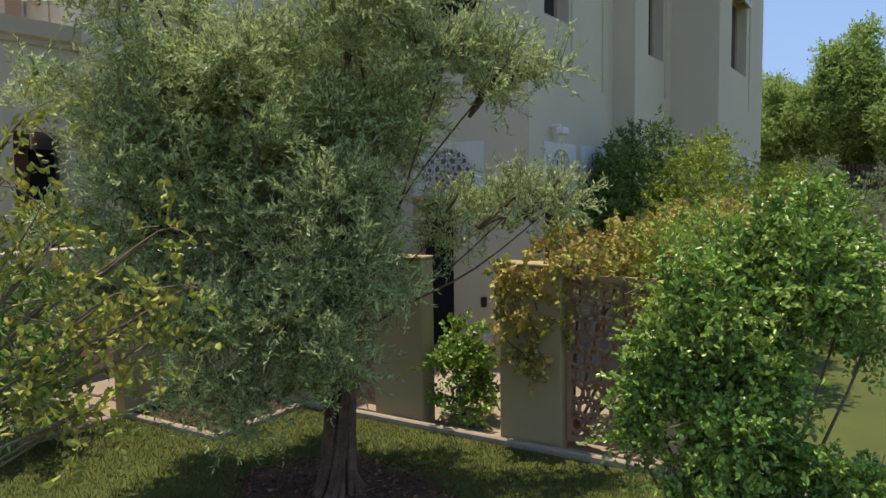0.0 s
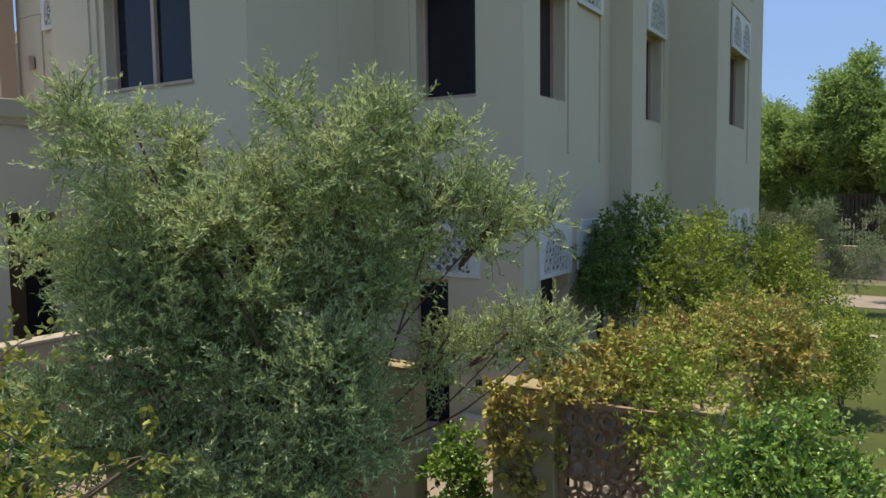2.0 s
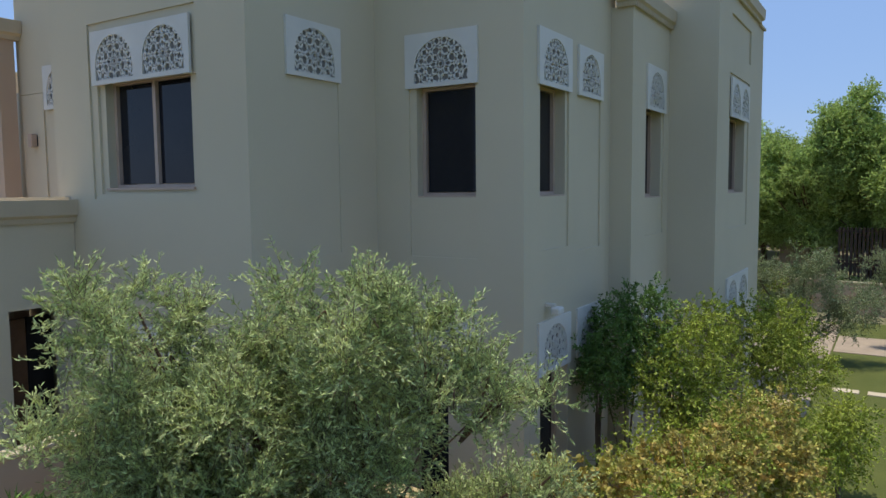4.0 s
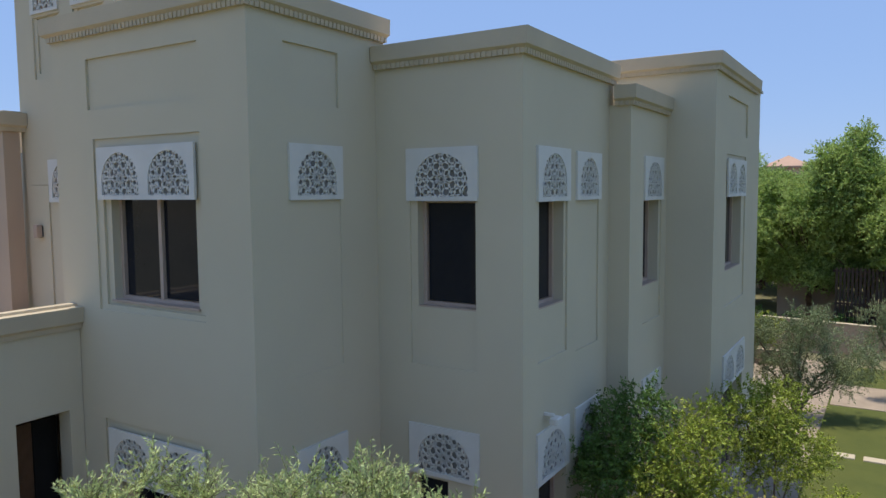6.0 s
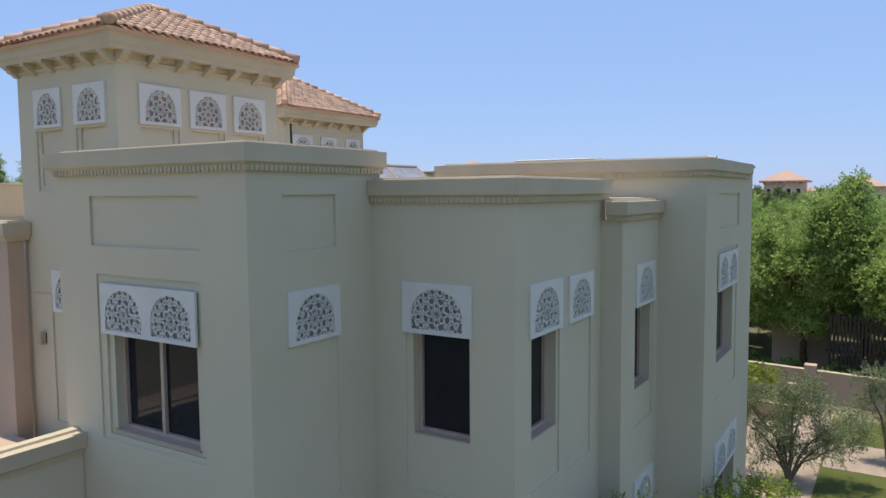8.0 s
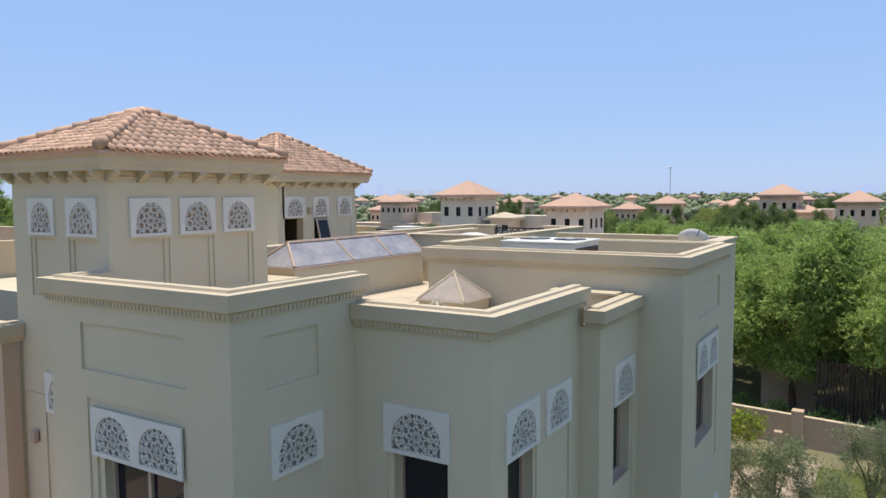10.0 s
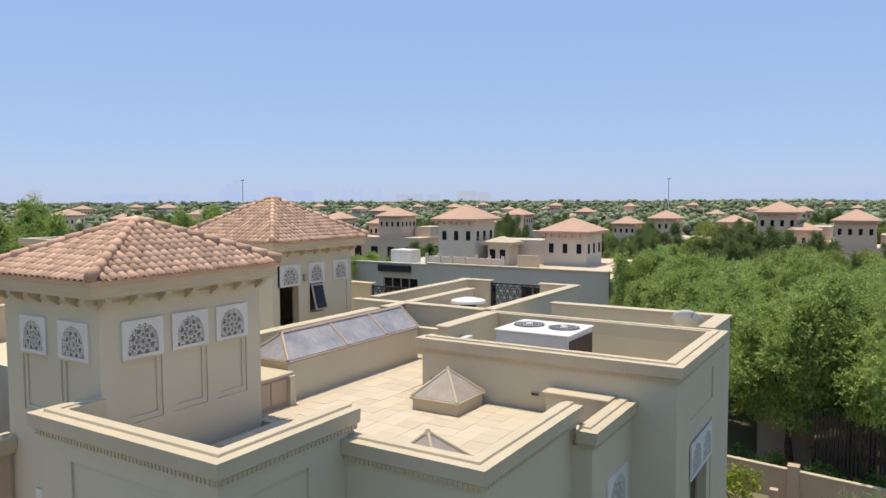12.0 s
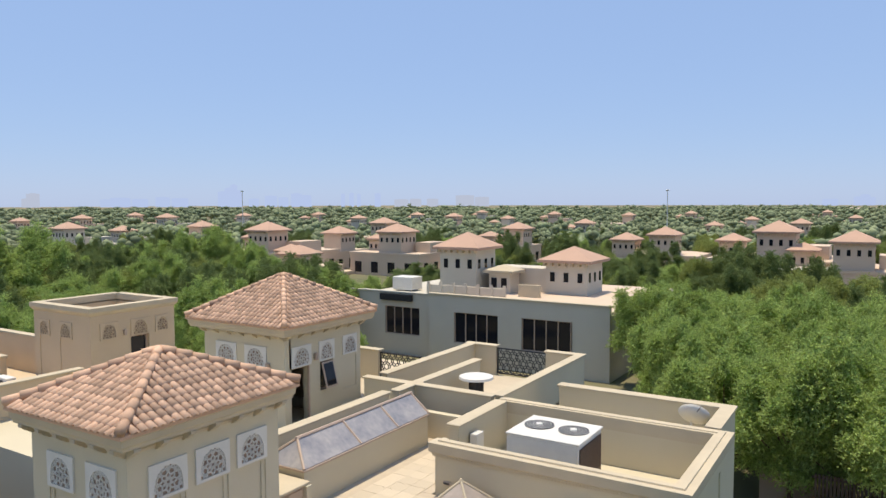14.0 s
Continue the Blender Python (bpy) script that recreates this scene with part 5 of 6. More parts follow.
# ---- garden walls and beds ----
WALLTAN = material("tan_wall_coat", (0.45, 0.345, 0.175), (0.39, 0.30, 0.15), 0.9, 1.0, 80, 0.15)
CORTEN = material("rust_brown_metal", (0.42, 0.25, 0.14), (0.32, 0.185, 0.10), 0.7, 5, 60, 0.1)
for x0, x1, y0, y1, z in ((-5.0, -4.34, 6.46, 6.72, 1.87), (-3.4, -2.72, 6.48, 6.78, 1.85), (-1.72, -1.2, 6.5, 6.85, 1.85), (-1.7, -1.25, 11.95, 12.35, 1.9), (-6.7, -5.95, 6.48, 6.75, 1.85), (-2.86, -2.4, 33.46, 33.94, 1.52), (-3.25, -2.95, 31.2, 31.5, 1.2)):
    p = thing("gate_pillar", "tan rendered garden pillar with a pale flat top", "pillar", group="garden pillars")
    coat = SALMON if y0 > 30 else WALLTAN
    part("shaft", boxed(x0, x1, y0, y1, -0.02, z - 0.03, bev=0.015), coat, p)
    part("cap", boxed(x0 - 0.004, x1 + 0.004, y0 - 0.004, y1 + 0.004, z - 0.028, z, bev=0.008), coat, p)
for u0, u1 in ((-5.94, -5.01), (-2.71, -1.73)):
    rail_panel("garden_screen", "y", 6.58, u0, u1, 0.1, 1.75, CORTEN, "rust-brown pierced metal garden screen", "screen", 0.032, 0.19, "garden screens")
tagged(mesh_object("wall_garden", boxed(-1.62, -1.35, 6.86, 11.94, -0.02, 1.7), WALLTAN), "tan rendered courtyard wall", "wall", kind="structure")
tagged(mesh_object("wall_garden_return", boxed(-3.2, -1.71, 12.0, 12.25, -0.02, 1.75), WALLTAN), "tan rendered courtyard wall", "wall", kind="structure")
for nm, a in (("wall_porch_side", (-9.75, -9.5, 2.0, 6.2, -0.02, 1.82)), ("wall_path_end", (-7.78, -7.60, 5.05, 6.3, -0.02, 1.85)), ("wall_boundary", (-30, 25, 33.6, 33.8, -0.05, 1.26))):
    turn = pose(-2.6, 33.7, 0, 0, 0, -7.5) @ pose(-2.6, 33.7, 0).inverted() if "boundary" in nm else Matrix()
    tagged(mesh_object(nm, boxed(*a, bev=0.01), WALLTAN if "path" in nm else SALMON), "rendered garden wall", "wall", kind="structure").matrix_basis = turn
    tagged(mesh_object("trim_" + nm, boxed(a[0] - 0.03, a[1] + 0.03, a[2] - 0.03, a[3] + 0.03, a[5] + 0.002, a[5] + 0.05, bev=0.008), COPING), "pale wall coping", "coping", kind="structure").matrix_basis = turn
tagged(mesh_object("wall_neighbour", boxed(-4.7, -2.25, 38.0, 38.2, -0.05, 3.1, bev=0.01), SALMON), "pinkish rendered wall behind the trees", "wall", kind="structure")
tagged(mesh_object("kerb_screen", boxed(-7.55, -1.2, 6.36, 6.44, -0.05, 0.07, bev=0.015), KERB), "pale stone edging below the screen wall", "kerb", kind="structure")
tagged(mesh_object("kerb_bed_front", boxed(-7.56, -5.98, 5.0, 5.08, -0.05, 0.06, bev=0.015), KERB), "pale stone edging of the planting bed", "kerb", kind="structure")
tagged(mesh_object("kerb_bed_side", boxed(-6.06, -5.98, 5.09, 6.35, -0.05, 0.06, bev=0.015), KERB), "pale stone edging of the planting bed", "kerb", kind="structure")
tagged(mesh_object("kerb_lawn", boxed(-7.66, -7.57, -4, 5.04, -0.05, 0.05, bev=0.012), KERB), "brown stone edging between lawn and path", "kerb", kind="structure")
tagged(mesh_object("planting_bed", boxed(-7.56, -6.07, 5.09, 6.35, -0.05, 0.03), SOIL), "dark mulched planting bed", "soil", kind="structure")
tagged(mesh_object("sand_path", boxed(-9.9, -7.665, -4, 6.39, -0.1, -0.004), PAVE), "sandy ground of the side path", "path", kind="structure")
path = thing("stepping_path", "pale square paving slabs laid in a sandy side path", "paving")
for i in range(9):
    for j in range(2):
        part("slab", boxed(-9.55 + j * 0.98, -8.62 + j * 0.98, -1.2 + i * 0.82, -0.48 + i * 0.82, -0.02, 0.035, bev=0.01), PAVE, path)
bm = bmesh.new()
rs = random.Random(4)
ring = [bm.verts.new((base.x + math.cos(a * 0.2618) * (0.95 + rs.uniform(-0.12, 0.12)), base.y + math.sin(a * 0.2618) * (0.75 + rs.uniform(-0.1, 0.1)), 0.006)) for a in range(24)]
top = bm.verts.new((base.x, base.y, 0.07))
for i in range(24):
    bm.faces.new((ring[i], ring[(i + 1) % 24], top))
tagged(mesh_object("soil_ring", bm, SOIL, None, "", True), "bare reddish soil round the olive trunk", "soil", kind="structure")
# dry fallen leaves on the bare soil
LITTER = material("fallen_leaf", (0.22, 0.115, 0.06), (0.12, 0.07, 0.04), 0.9, 3, 20, 0.0, island=0.5)
la = np.random.default_rng(8)
aa, rr = la.uniform(0, 6.2832, 1500), np.sqrt(la.random(1500)) * 1.15
lp = np.stack([base.x + np.cos(aa) * rr * 0.95, base.y + np.sin(aa) * rr * 0.8, 0.012 + 0.06 * np.maximum(0, 1 - rr)], 1)
lb = np.stack([la.uniform(-7.5, -6.1, 700), la.uniform(5.12, 6.32, 700), np.full(700, 0.035)], 1)
lp = np.concatenate([lp, lb])
ld = la.normal(size=(len(lp), 3)) * np.array([1, 1, 0.25])
tagged(leaves("leaf_litter", lp, ld, 0.06, 0.025, LITTER, la), "dry brown fallen leaves on the bare soil", "leaf litter", kind="stuff")
far_path = thing("stepping_stones", "row of pale stepping stones across the lawn", "paving")
for i in range(9):
    part("stone", boxed(-1.25 + i * 0.78, -0.65 + i * 0.78, 20.65, 20.98, -0.03, 0.03, bev=0.012), COPING, far_path)
tagged(mesh_object("terrace_paving", boxed(-1.55, 6, 25.6, 28.4, -0.05, 0.012), PAVE), "pale paving across the lawn", "paving", kind="structure")
tagged(mesh_object("wall_planter", boxed(-8.0, -2.9, 30.2, 30.4, -0.02, 0.6, bev=0.01), SALMON), "low planter wall", "wall", kind="structure")

# grass: short blades on the near lawn
ga = np.random.default_rng(5)
n = 110000
gx, gy = ga.uniform(-7.5, 2.5, n), ga.uniform(1.6, 6.34, n)
keep = ((gx - base.x) ** 2 / 0.85 + (gy - base.y) ** 2 / 0.55 > 1) & ~((gx < -5.95) & (gy > 4.97))
gp = np.stack([gx, gy, np.zeros(n)], 1)[keep]
gd = ga.normal(size=(len(gp), 3)) * 0.4 + np.array([0, 0, 1.0])
tagged(leaves("grass", gp, gd, 0.042, 0.0055, BLADE, ga), "short green grass blades of the lawn", "grass", kind="stuff")

# shrubs along the far garden
shrub("garden_olive", "small grey-green olive tree with open twigs on the paving", at([(21.3, 10.0, 2.2, 0.75), (21.6, 11.1, 2.5, 0.75), (21.2, 10.7, 3.0, 0.6), (21.9, 9.5, 1.7, 0.6), (21.0, 11.8, 1.9, 0.7), (21.4, 10.3, 1.4, 0.6), (21.2, 12.3, 1.5, 0.55), (21.5, 9.3, 2.6, 0.5), (21.2, 10.7, 0.9, 0.5), (20.9, 11.5, 1.1, 0.55), (21.3, 9.7, 1.0, 0.45)]), GREYOLIVE, (0.07, 0.02), 620, 31, 0.34, 14, spot(21.3, 10.6), "tree", clumps=10, rise=0.6, thick=0.05)
shrub("garden_olive", "small grey-green olive tree beside the lawn", at([(23.0, 14.5, 1.9, 0.75), (23.2, 15.2, 2.3, 0.7), (22.8, 14.9, 1.4, 0.6), (23.0, 13.9, 2.6, 0.5)]), GREYOLIVE, (0.07, 0.02), 620, 32, 0.34, 14, None, "tree", clumps=10, rise=0.6, thick=0.05)
shrub("boundary_shrub", "yellow-green shrub against the boundary wall", at([(28.9, 12.0, 1.3, 0.9), (29.0, 13.1, 1.2, 0.8), (28.6, 11.0, 1.4, 0.9)]), SHRUB, (0.12, 0.06), 260, 33)
shrub("wall_climber", "dark green creeper over the lattice panel on the villa wall", [(-4.15, 11.75, 2.9, 0.22), (-4.12, 11.5, 2.6, 0.26), (-4.15, 11.95, 3.15, 0.18), (-4.1, 11.3, 2.3, 0.28), (-4.12, 11.7, 2.2, 0.3)], DARKLEAF, (0.06, 0.03), 800, 36, category="climber")
shrub("palm_clump", "dark green leafy clump by the side path", at([(7.4, -4.4, 0.9, 0.7), (7.0, -4.1, 0.6, 0.5), (8.0, -4.6, 1.4, 0.6)]), DARKLEAF, (0.2, 0.03), 260, 34)
shrub("courtyard_shrub", "green and rust-coloured shrub behind the screen wall", at([(9.6, 2.9, 1.5, 0.7), (10.0, 3.7, 1.3, 0.8), (9.2, 2.2, 1.4, 0.5), (10.6, 4.8, 1.3, 0.7)]), SHRUB, (0.055, 0.03), 650, 35)

for k, (x, y) in enumerate(((-6.6, 35.4), (-5.2, 35.1), (-3.7, 35.0), (-1.8, 34.6), (0.2, 34.3), (2.2, 34.1))):
    shrub("hedge_shrub", "dark green shrub between the boundary wall and the trees", [(x, y, 0.5, 0.6), (x + 0.6, y + 0.1, 0.75, 0.5), (x - 0.5, y, 0.8, 0.45), (x + 0.1, y + 0.4, 1.1, 0.4)], DARKLEAF, (0.11, 0.055), 300, 60 + k, group="shrubs along the boundary wall")

# fence behind the boundary wall
DARKWOOD = material("dark_fence_wood", (0.075, 0.05, 0.036), (0.05, 0.034, 0.025), 0.7, 6, 40, 0.1)
fence = thing("trellis_fence", "tall dark brown slatted fence behind the boundary wall", "fence")
for i in range(70):
    part("slat", boxed(-2.1 + i * 0.15, -2.0 + i * 0.15, 35.4, 35.44, 0, 3.4), DARKWOOD, fence)
for z in (0.4, 1.8, 3.2):
    part("rail", boxed(-2.2, 8.5, 35.441, 35.49, z, z + 0.09), DARKWOOD, fence)

# ---- neighbouring villas ----
def hip(bm, x0, x1, y0, y1, z0, z1):
    c = [bm.verts.new(p) for p in ((x0, y0, z0), (x1, y0, z0), (x1, y1, z0), (x0, y1, z0))]
    d = [bm.verts.new((p.co.x, p.co.y, z0 - 0.22)) for p in c]
    t = bm.verts.new(((x0 + x1) / 2, (y0 + y1) / 2, z1))
    for i in range(4):
        bm.faces.new((c[i], c[(i + 1) % 4], t))
        bm.faces.new((d[i], d[(i + 1) % 4], c[(i + 1) % 4], c[i]))
    bm.faces.new(list(reversed(d)))
    return bm


def small_tower(t, x0, x1, y0, y1, z0, ze, za, mat, wins=4):
    """A villa's roof tower: walls with a band of windows and a hip roof."""
    w = part("tower", boxed(x0, x1, y0, y1, z0, ze), mat, t)
    part("roof", hip(bmesh.new(), x0 - 0.5, x1 + 0.5, y0 - 0.5, y1 + 0.5, ze + 0.25, za), FARTILE, t, "terracotta hip roof")
    for i in range(wins):
        u = x0 + (i + 0.5) * (x1 - x0) / wins
        part("tower_window", boxed(u - 0.2, u + 0.2, y0 - 0.02, y0 + 0.05, ze - 1.5, ze - 0.75), GLASS, w)
        u = y0 + (i + 0.5) * (y1 - y0) / wins
        part("tower_window", boxed(x1 - 0.05, x1 + 0.02, u - 0.2, u + 0.2, ze - 1.5, ze - 0.75), GLASS, w)
    for i in range(7):
        u = x0 + i * (x1 - x0) / 6
        part("eave_bracket", boxed(u - 0.08, u + 0.08, y0 - 0.4, y0, ze - 0.22, ze + 0.02), COPING, w)


nb = thing("neighbour_villa", "neighbouring villa with walls greyed for shade, dark windows and two tiled towers", "house")
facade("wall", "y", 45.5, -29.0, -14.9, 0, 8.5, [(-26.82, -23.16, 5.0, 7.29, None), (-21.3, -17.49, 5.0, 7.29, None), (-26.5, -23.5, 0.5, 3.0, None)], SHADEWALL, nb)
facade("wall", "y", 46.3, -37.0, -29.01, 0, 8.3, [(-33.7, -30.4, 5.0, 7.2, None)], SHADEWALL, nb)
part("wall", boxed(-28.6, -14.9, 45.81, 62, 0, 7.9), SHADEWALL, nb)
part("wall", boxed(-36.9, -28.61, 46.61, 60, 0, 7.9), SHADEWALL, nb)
part("terrace_floor", boxed(-28.6, -15.0, 45.82, 62, 7.902, 8.05), FARWALL, nb)
part("coping", boxed(-29.06, -14.8, 45.4, 45.86, 8.502, 8.6), COPING, nb)
part("coping", boxed(-37.1, -29.07, 46.2, 46.66, 8.302, 8.4), SHADEWALL, nb)
for a, y, n in ((-26.82, 45.5, 4), (-21.3, 45.5, 4), (-33.7, 46.3, 4)):
    w1 = 3.66 if a > -30 else 3.3
    window("y", y, a, a + w1, 5.0, 7.29 if a > -30 else 7.2, nb, 0.12, n)
part("balcony_box", boxed(-34.0, -31.0, 46.0, 46.29, 7.7, 8.2), DARKMETAL, nb)
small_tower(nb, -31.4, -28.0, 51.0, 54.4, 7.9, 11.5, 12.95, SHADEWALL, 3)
small_tower(nb, -23.0, -19.5, 53.6, 57.1, 7.9, 10.55, 11.85, PALEWALL, 3)
part("link_wall", boxed(-27.99, -23.01, 54.0, 56.5, 7.9, 10.0), PALEWALL, nb)
part("canopy", hip(bmesh.new(), -27.6, -24.9, 51.4, 53.8, 9.9, 10.35), COPING, nb)
part("canopy_wall", boxed(-27.2, -25.3, 51.8, 53.5, 7.9, 9.68), PALEWALL, nb)
for i in range(2):
    part("link_window", boxed(-27.0 + i * 0.9, -26.5 + i * 0.9, 51.78, 51.85, 8.5, 9.3), GLASS, nb)
part("parapet", boxed(-24.0, -22.2, 50.6, 50.85, 8.052, 9.0), COPING, nb)
part("parapet", boxed(-31.6, -24.5, 49.2, 49.45, 8.052, 8.75), PALEWALL, nb)
for i in range(7):
    part("pier", boxed(-31.5 + i * 1.15, -31.25 + i * 1.15, 49.1, 49.19, 8.052, 9.0), PALEWALL, nb)
part("roof_unit", boxed(-35.6, -33.6, 50.0, 51.6, 8.0, 9.1, bev=0.03), METAL, nb, "white rooftop air conditioning unit")
nb.matrix_basis = Matrix.Translation((-0.23, 0.33, -4.5)) @ Matrix.Diagonal((1.3, 1.3, 1.3, 1))


def villa_kind(mat, label, two=True):
    """A neighbouring villa seen from afar."""
    t = thing("far_villa", label, "house", group="neighbouring villas")
    b = part("wall", boxed(-8, 6, -1, 12, 0, 7.6), mat, t)
    part("parapet_band", boxed(-8.1, 6.1, -1.1, 12.1, 7.602, 7.95), mat, t)
    part("terrace_wall", boxed(6.01, 10.5, 1.5, 11, 0, 4.6), mat, t)
    small_tower(t, -2.2, 2.2, -0.6, 3.8, 7.9, 11.2, 12.8, mat, 4)
    if two:
        small_tower(t, -7.4, -4.4, 3.5, 6.5, 7.9, 9.8, 11.0, mat, 3)
        part("roof_block", boxed(2.6, 5.6, 3, 8, 7.96, 9.6), mat, t)
    for i in range(4):
        part("window", boxed(-7 + i * 3.4, -5.6 + i * 3.4, -1.02, -0.95, 4.6, 6.4), GLASS, b)
        part("window", boxed(-7 + i * 3.4, -5.6 + i * 3.4, -1.02, -0.95, 1.0, 2.8), GLASS, b)
        part("window", boxed(5.95, 6.02, 0.5 + i * 3, 1.7 + i * 3, 4.9, 6.4), GLASS, b)
    return t


vk = [villa_kind(FARWALL, "pinkish sand villa with a tiled roof tower among trees"), villa_kind(PALEWALL, "pale villa with a tiled roof tower among trees"), villa_kind(FARWALL, "sand-coloured villa with one tiled tower among trees", False)]
first = {}
for x, y, k, a, size, low in VILLAS:
    q = size / first.setdefault(k, size)   # a copy keeps the first one's scale
    if vk[k].location.length == 0:
        vk[k].matrix_basis = pose(x, y, low, 0, 0, a) @ Matrix.Diagonal((size, size, size, 1))
    else:
        copy_thing(vk[k], pose(x, y, low, 0, 0, a) @ Matrix.Diagonal((q, q, q, 1)))
sail = thing("shade_sail", "cream fabric canopy over a terrace", "canopy", spot(104, 52.6))
part("cloth", boxed(-3.8, 3.6, -2.4, 2.4, 5.7, 5.85, bev=0.03), CLOTH, sail)
for x, y in ((-3, -1.8), (2.8, -1.8), (-3, 1.8), (2.8, 1.8)):
    part("post", boxed(x - 0.06, x + 0.06, y - 0.06, y + 0.06, 0, 5.7), FARWALL, sail)

# ---- far woods and skyline ----
fw = np.random.default_rng(9)
hx = np.array([(v[0], v[1] + 4) for v in VILLAS] + [(-24, 68), (-33, 68), (-42, 68)])
pts = []
while len(pts) < 2600:
    a = math.radians(fw.uniform(-3, 68))
    dist = 190 * (1400 / 190) ** fw.random()
    x, y = -math.sin(a) * dist, math.cos(a) * dist
    if np.min(np.hypot(hx[:, 0] - x, hx[:, 1] - 3 - y)) < 13 or (x > -17 and y < 72) or (-50 < x < -17 and 55 < y < 84):
        continue
    pts.append((x, y, dist))
P, D, V, F = [], [], [], []
ico = bmesh.new()
bmesh.ops.create_icosphere(ico, subdivisions=1, radius=1)
ball_v = np.array([v.co[:] for v in ico.verts])
ball_f = np.array([[v.index for v in f.verts] for f in ico.faces])
ico.free()
for x, y, dist in pts:
    h = fw.uniform(3.6, 8.4) if dist < 500 else fw.uniform(6, 11)
    w = fw.uniform(2.0, 3.8) * (1 + dist / 500)
    k = 260 if dist < 260 else 110
    n = 11
    c = fw.normal(size=(n, 3)) * np.array([w * 0.5, w * 0.5, h * 0.16]) + np.array([x, y, h * 0.62])
    r = fw.uniform(0.7, 1.25, (n, 1))
    lump = c[:, None, :] + ball_v * np.array([w * 0.31, w * 0.31, h * 0.16]) * r[:, None, :] * fw.uniform(0.75, 1.2, (n, len(ball_v), 1))
    V.append(lump.reshape(-1, 3))
    i = fw.integers(0, n, k)
    u = fw.normal(size=(k, 3))
    u /= np.linalg.norm(u, axis=1, keepdims=True)
    P.append(c[i] + u * np.array([w * 0.31, w * 0.31, h * 0.16]) * r[i])
    D.append(u + fw.normal(size=(k, 3)) * 0.9)
sizes = np.repeat([0.34 if d < 260 else 0.3 + d / 1200 for _, _, d in pts], [len(p) for p in P])[:, None]
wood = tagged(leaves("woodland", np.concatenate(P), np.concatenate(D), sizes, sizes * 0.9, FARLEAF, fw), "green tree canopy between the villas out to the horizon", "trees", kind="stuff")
V = np.concatenate(V)
F = (ball_f[None] + np.arange(len(V) // len(ball_v))[:, None, None] * len(ball_v)).reshape(-1, 3)
lumps = bpy.data.meshes.new("canopy_mass")
lumps.vertices.add(len(V))
lumps.vertices.foreach_set("co", V.astype(np.float32).ravel())
lumps.loops.add(F.size)
lumps.loops.foreach_set("vertex_index", F.astype(np.int32).ravel())
lumps.polygons.add(len(F))
lumps.polygons.foreach_set("loop_start", np.arange(0, F.size, 3, dtype=np.int32))
lumps.polygons.foreach_set("use_smooth", np.ones(len(F), dtype=bool))
lumps.update(calc_edges=True)
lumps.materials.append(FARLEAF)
mass = new("canopy_mass", lumps)
mass.parent = wood
tagged(mass, kind="stuff")

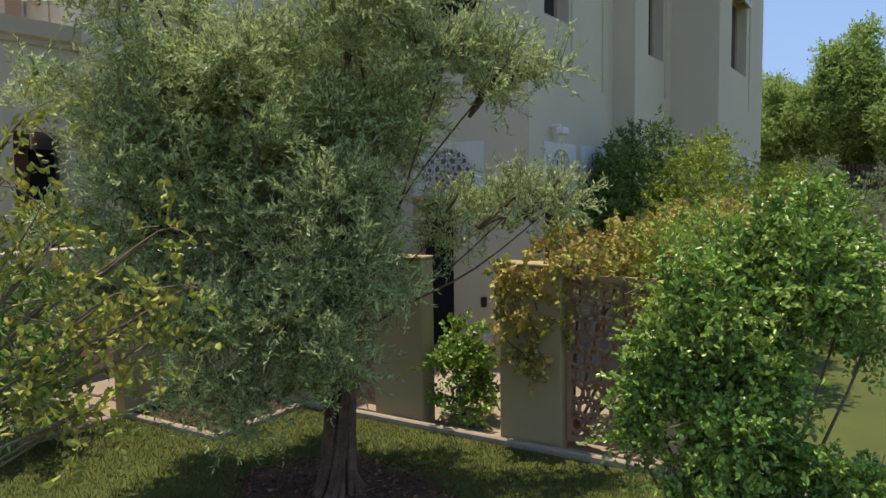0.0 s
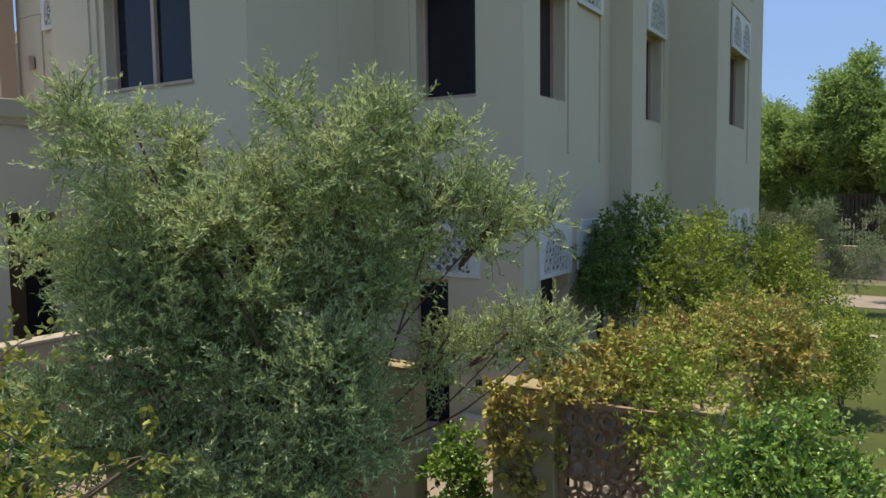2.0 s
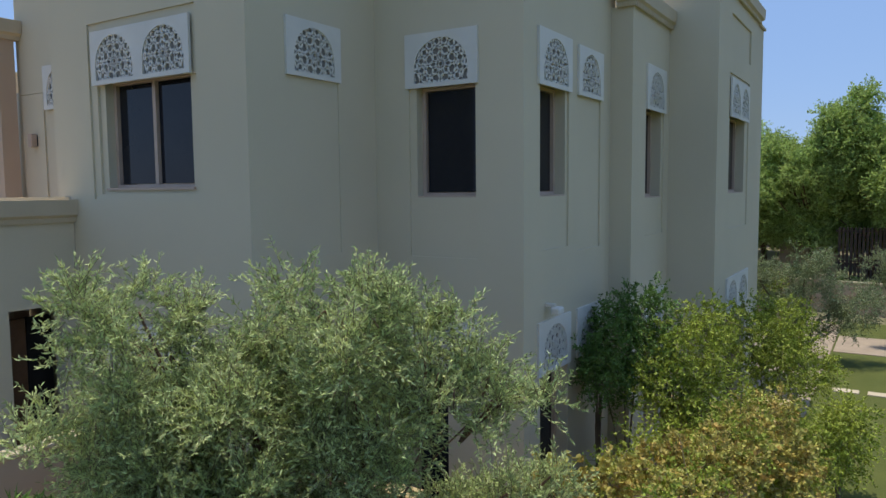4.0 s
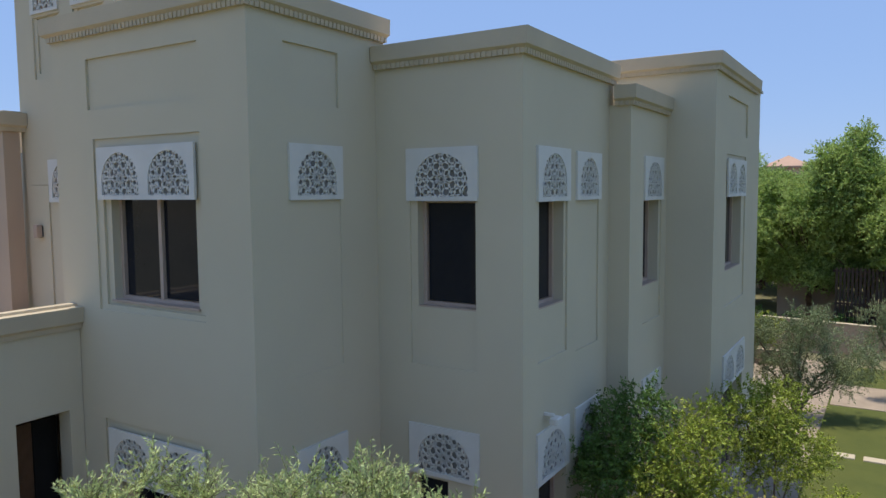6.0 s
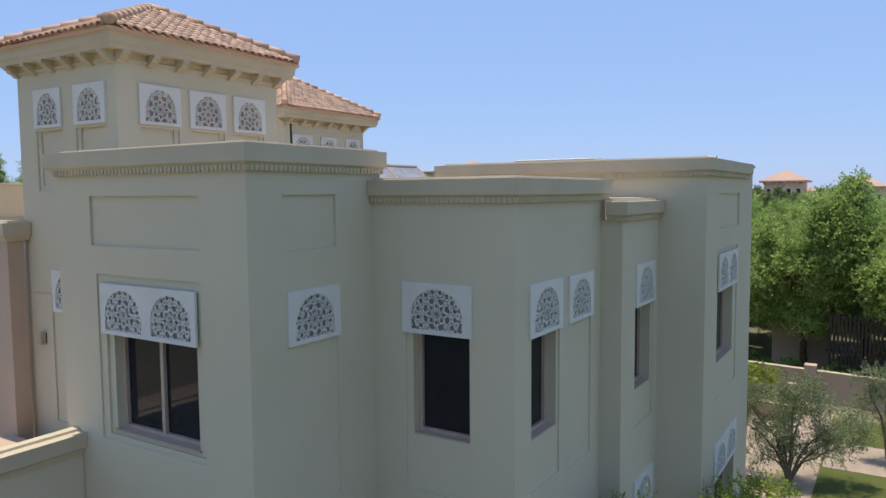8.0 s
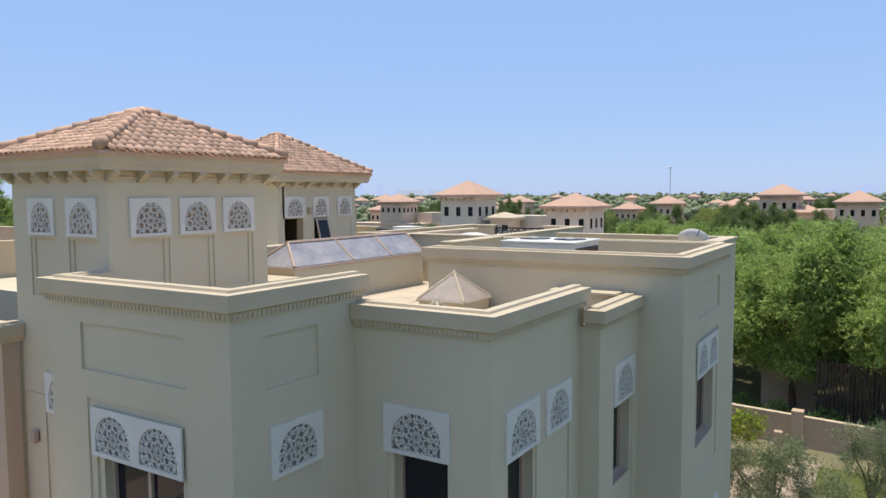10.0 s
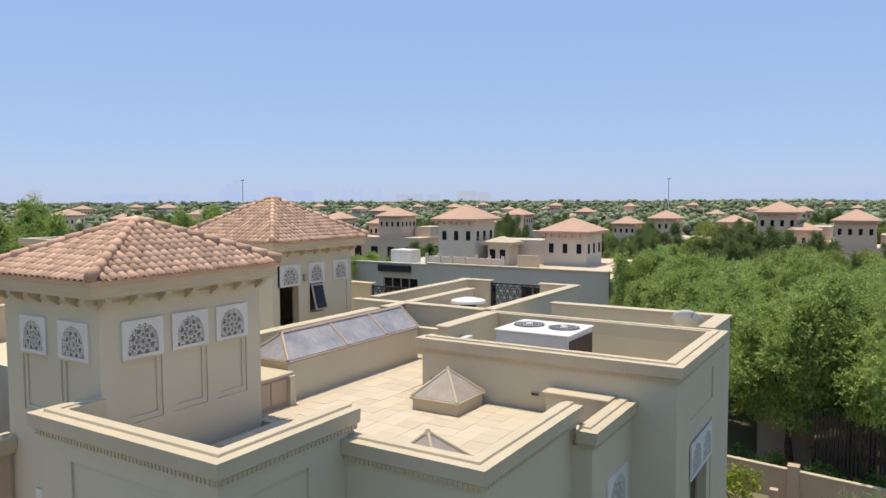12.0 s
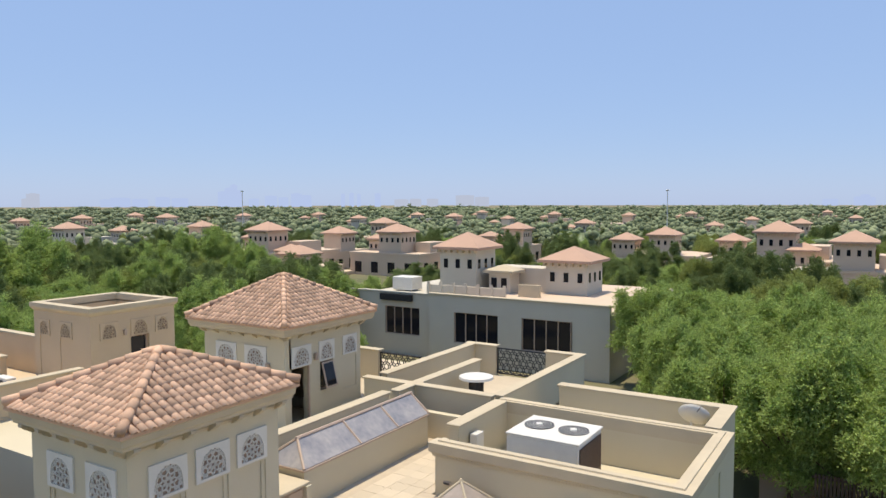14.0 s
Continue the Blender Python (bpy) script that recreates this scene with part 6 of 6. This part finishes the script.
SAND = material("far_sand", (0.62, 0.52, 0.40), (0.52, 0.44, 0.34), 0.95, 0.01, 0.1, 0.0)
sand = tagged(mesh_object("sand_flats", boxed(-500, 1100, -260, 260, -0.05, 0.6), SAND), "pale sand flats below the horizon", "sand", kind="structure")
c = spot(1750, 1050)
sand.matrix_basis = pose(c.x, c.y, 0, 0, 0, 32)
sky_line = thing("skyline", "hazy distant city towers on the horizon", "skyline")
# unlit blocks, their emission carries the haze colour
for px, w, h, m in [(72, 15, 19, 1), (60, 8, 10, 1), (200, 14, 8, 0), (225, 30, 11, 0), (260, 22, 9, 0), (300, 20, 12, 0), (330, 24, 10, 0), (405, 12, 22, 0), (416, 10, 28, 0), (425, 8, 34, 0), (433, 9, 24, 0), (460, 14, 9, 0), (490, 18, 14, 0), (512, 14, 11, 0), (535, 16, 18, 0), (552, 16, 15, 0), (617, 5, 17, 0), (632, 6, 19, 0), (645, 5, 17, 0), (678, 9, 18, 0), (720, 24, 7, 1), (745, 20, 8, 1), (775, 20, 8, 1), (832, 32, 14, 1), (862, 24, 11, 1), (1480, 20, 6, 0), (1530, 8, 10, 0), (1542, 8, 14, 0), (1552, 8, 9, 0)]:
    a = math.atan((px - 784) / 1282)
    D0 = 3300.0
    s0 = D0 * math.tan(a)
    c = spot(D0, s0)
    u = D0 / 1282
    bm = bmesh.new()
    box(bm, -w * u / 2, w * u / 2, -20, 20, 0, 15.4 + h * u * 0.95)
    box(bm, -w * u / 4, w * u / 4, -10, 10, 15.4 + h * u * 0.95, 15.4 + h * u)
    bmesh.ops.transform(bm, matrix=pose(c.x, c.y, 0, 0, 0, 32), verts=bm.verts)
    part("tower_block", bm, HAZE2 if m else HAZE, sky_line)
for d, s in ((250, -67), (250, 79.6)):
    c = spot(d, s)
    l = thing("street_lamp", "tall slim mast lamp above the trees", "street lamp", (c.x, c.y, 0), "mast lamps")
    part("pole", cyl(bmesh.new(), (0, 0, 0), (0, 0, 19.5), 0.2, 0.12, 8), METAL, l)
    part("head", boxed(-0.55, 0.55, -0.35, 0.35, 19.5, 19.9, bev=0.05), METAL, l)

# ---- deck tiles ----
deck = thing("roof_deck", "pale square tiles of the flat roof deck", "roof deck")
data = {}
for i in range(40):
    for j in range(24):
        x, y = -12.35 + j * 0.46, 6.95 + i * 0.46
        if y < 9.5 and x > -7.6 or y < 9.5 and x < -10.5 or y < 11.3 and x < -10.85 or x < -11.4 or x > -5.1 or y > 14.6 and x > -9.7 or y > 18.2:
            continue
        if "t" not in data:
            data["t"] = bpy.data.meshes.new("tile")
            b = boxed(0.0025, 0.4575, 0.0025, 0.4575, -0.02, 0.0)
            b.to_mesh(data["t"])
            b.free()
            data["t"].materials.append(DECK)
        o = new("tile", data["t"])
        o.parent, o.matrix_basis = deck, pose(x, y, DECKZ + random.uniform(-0.002, 0.002))
part("roof_slab", boxed(-10.6, -9.31, 15.05, 18.74, 7.7, DECKZ - 0.012), DECKJ, villa)
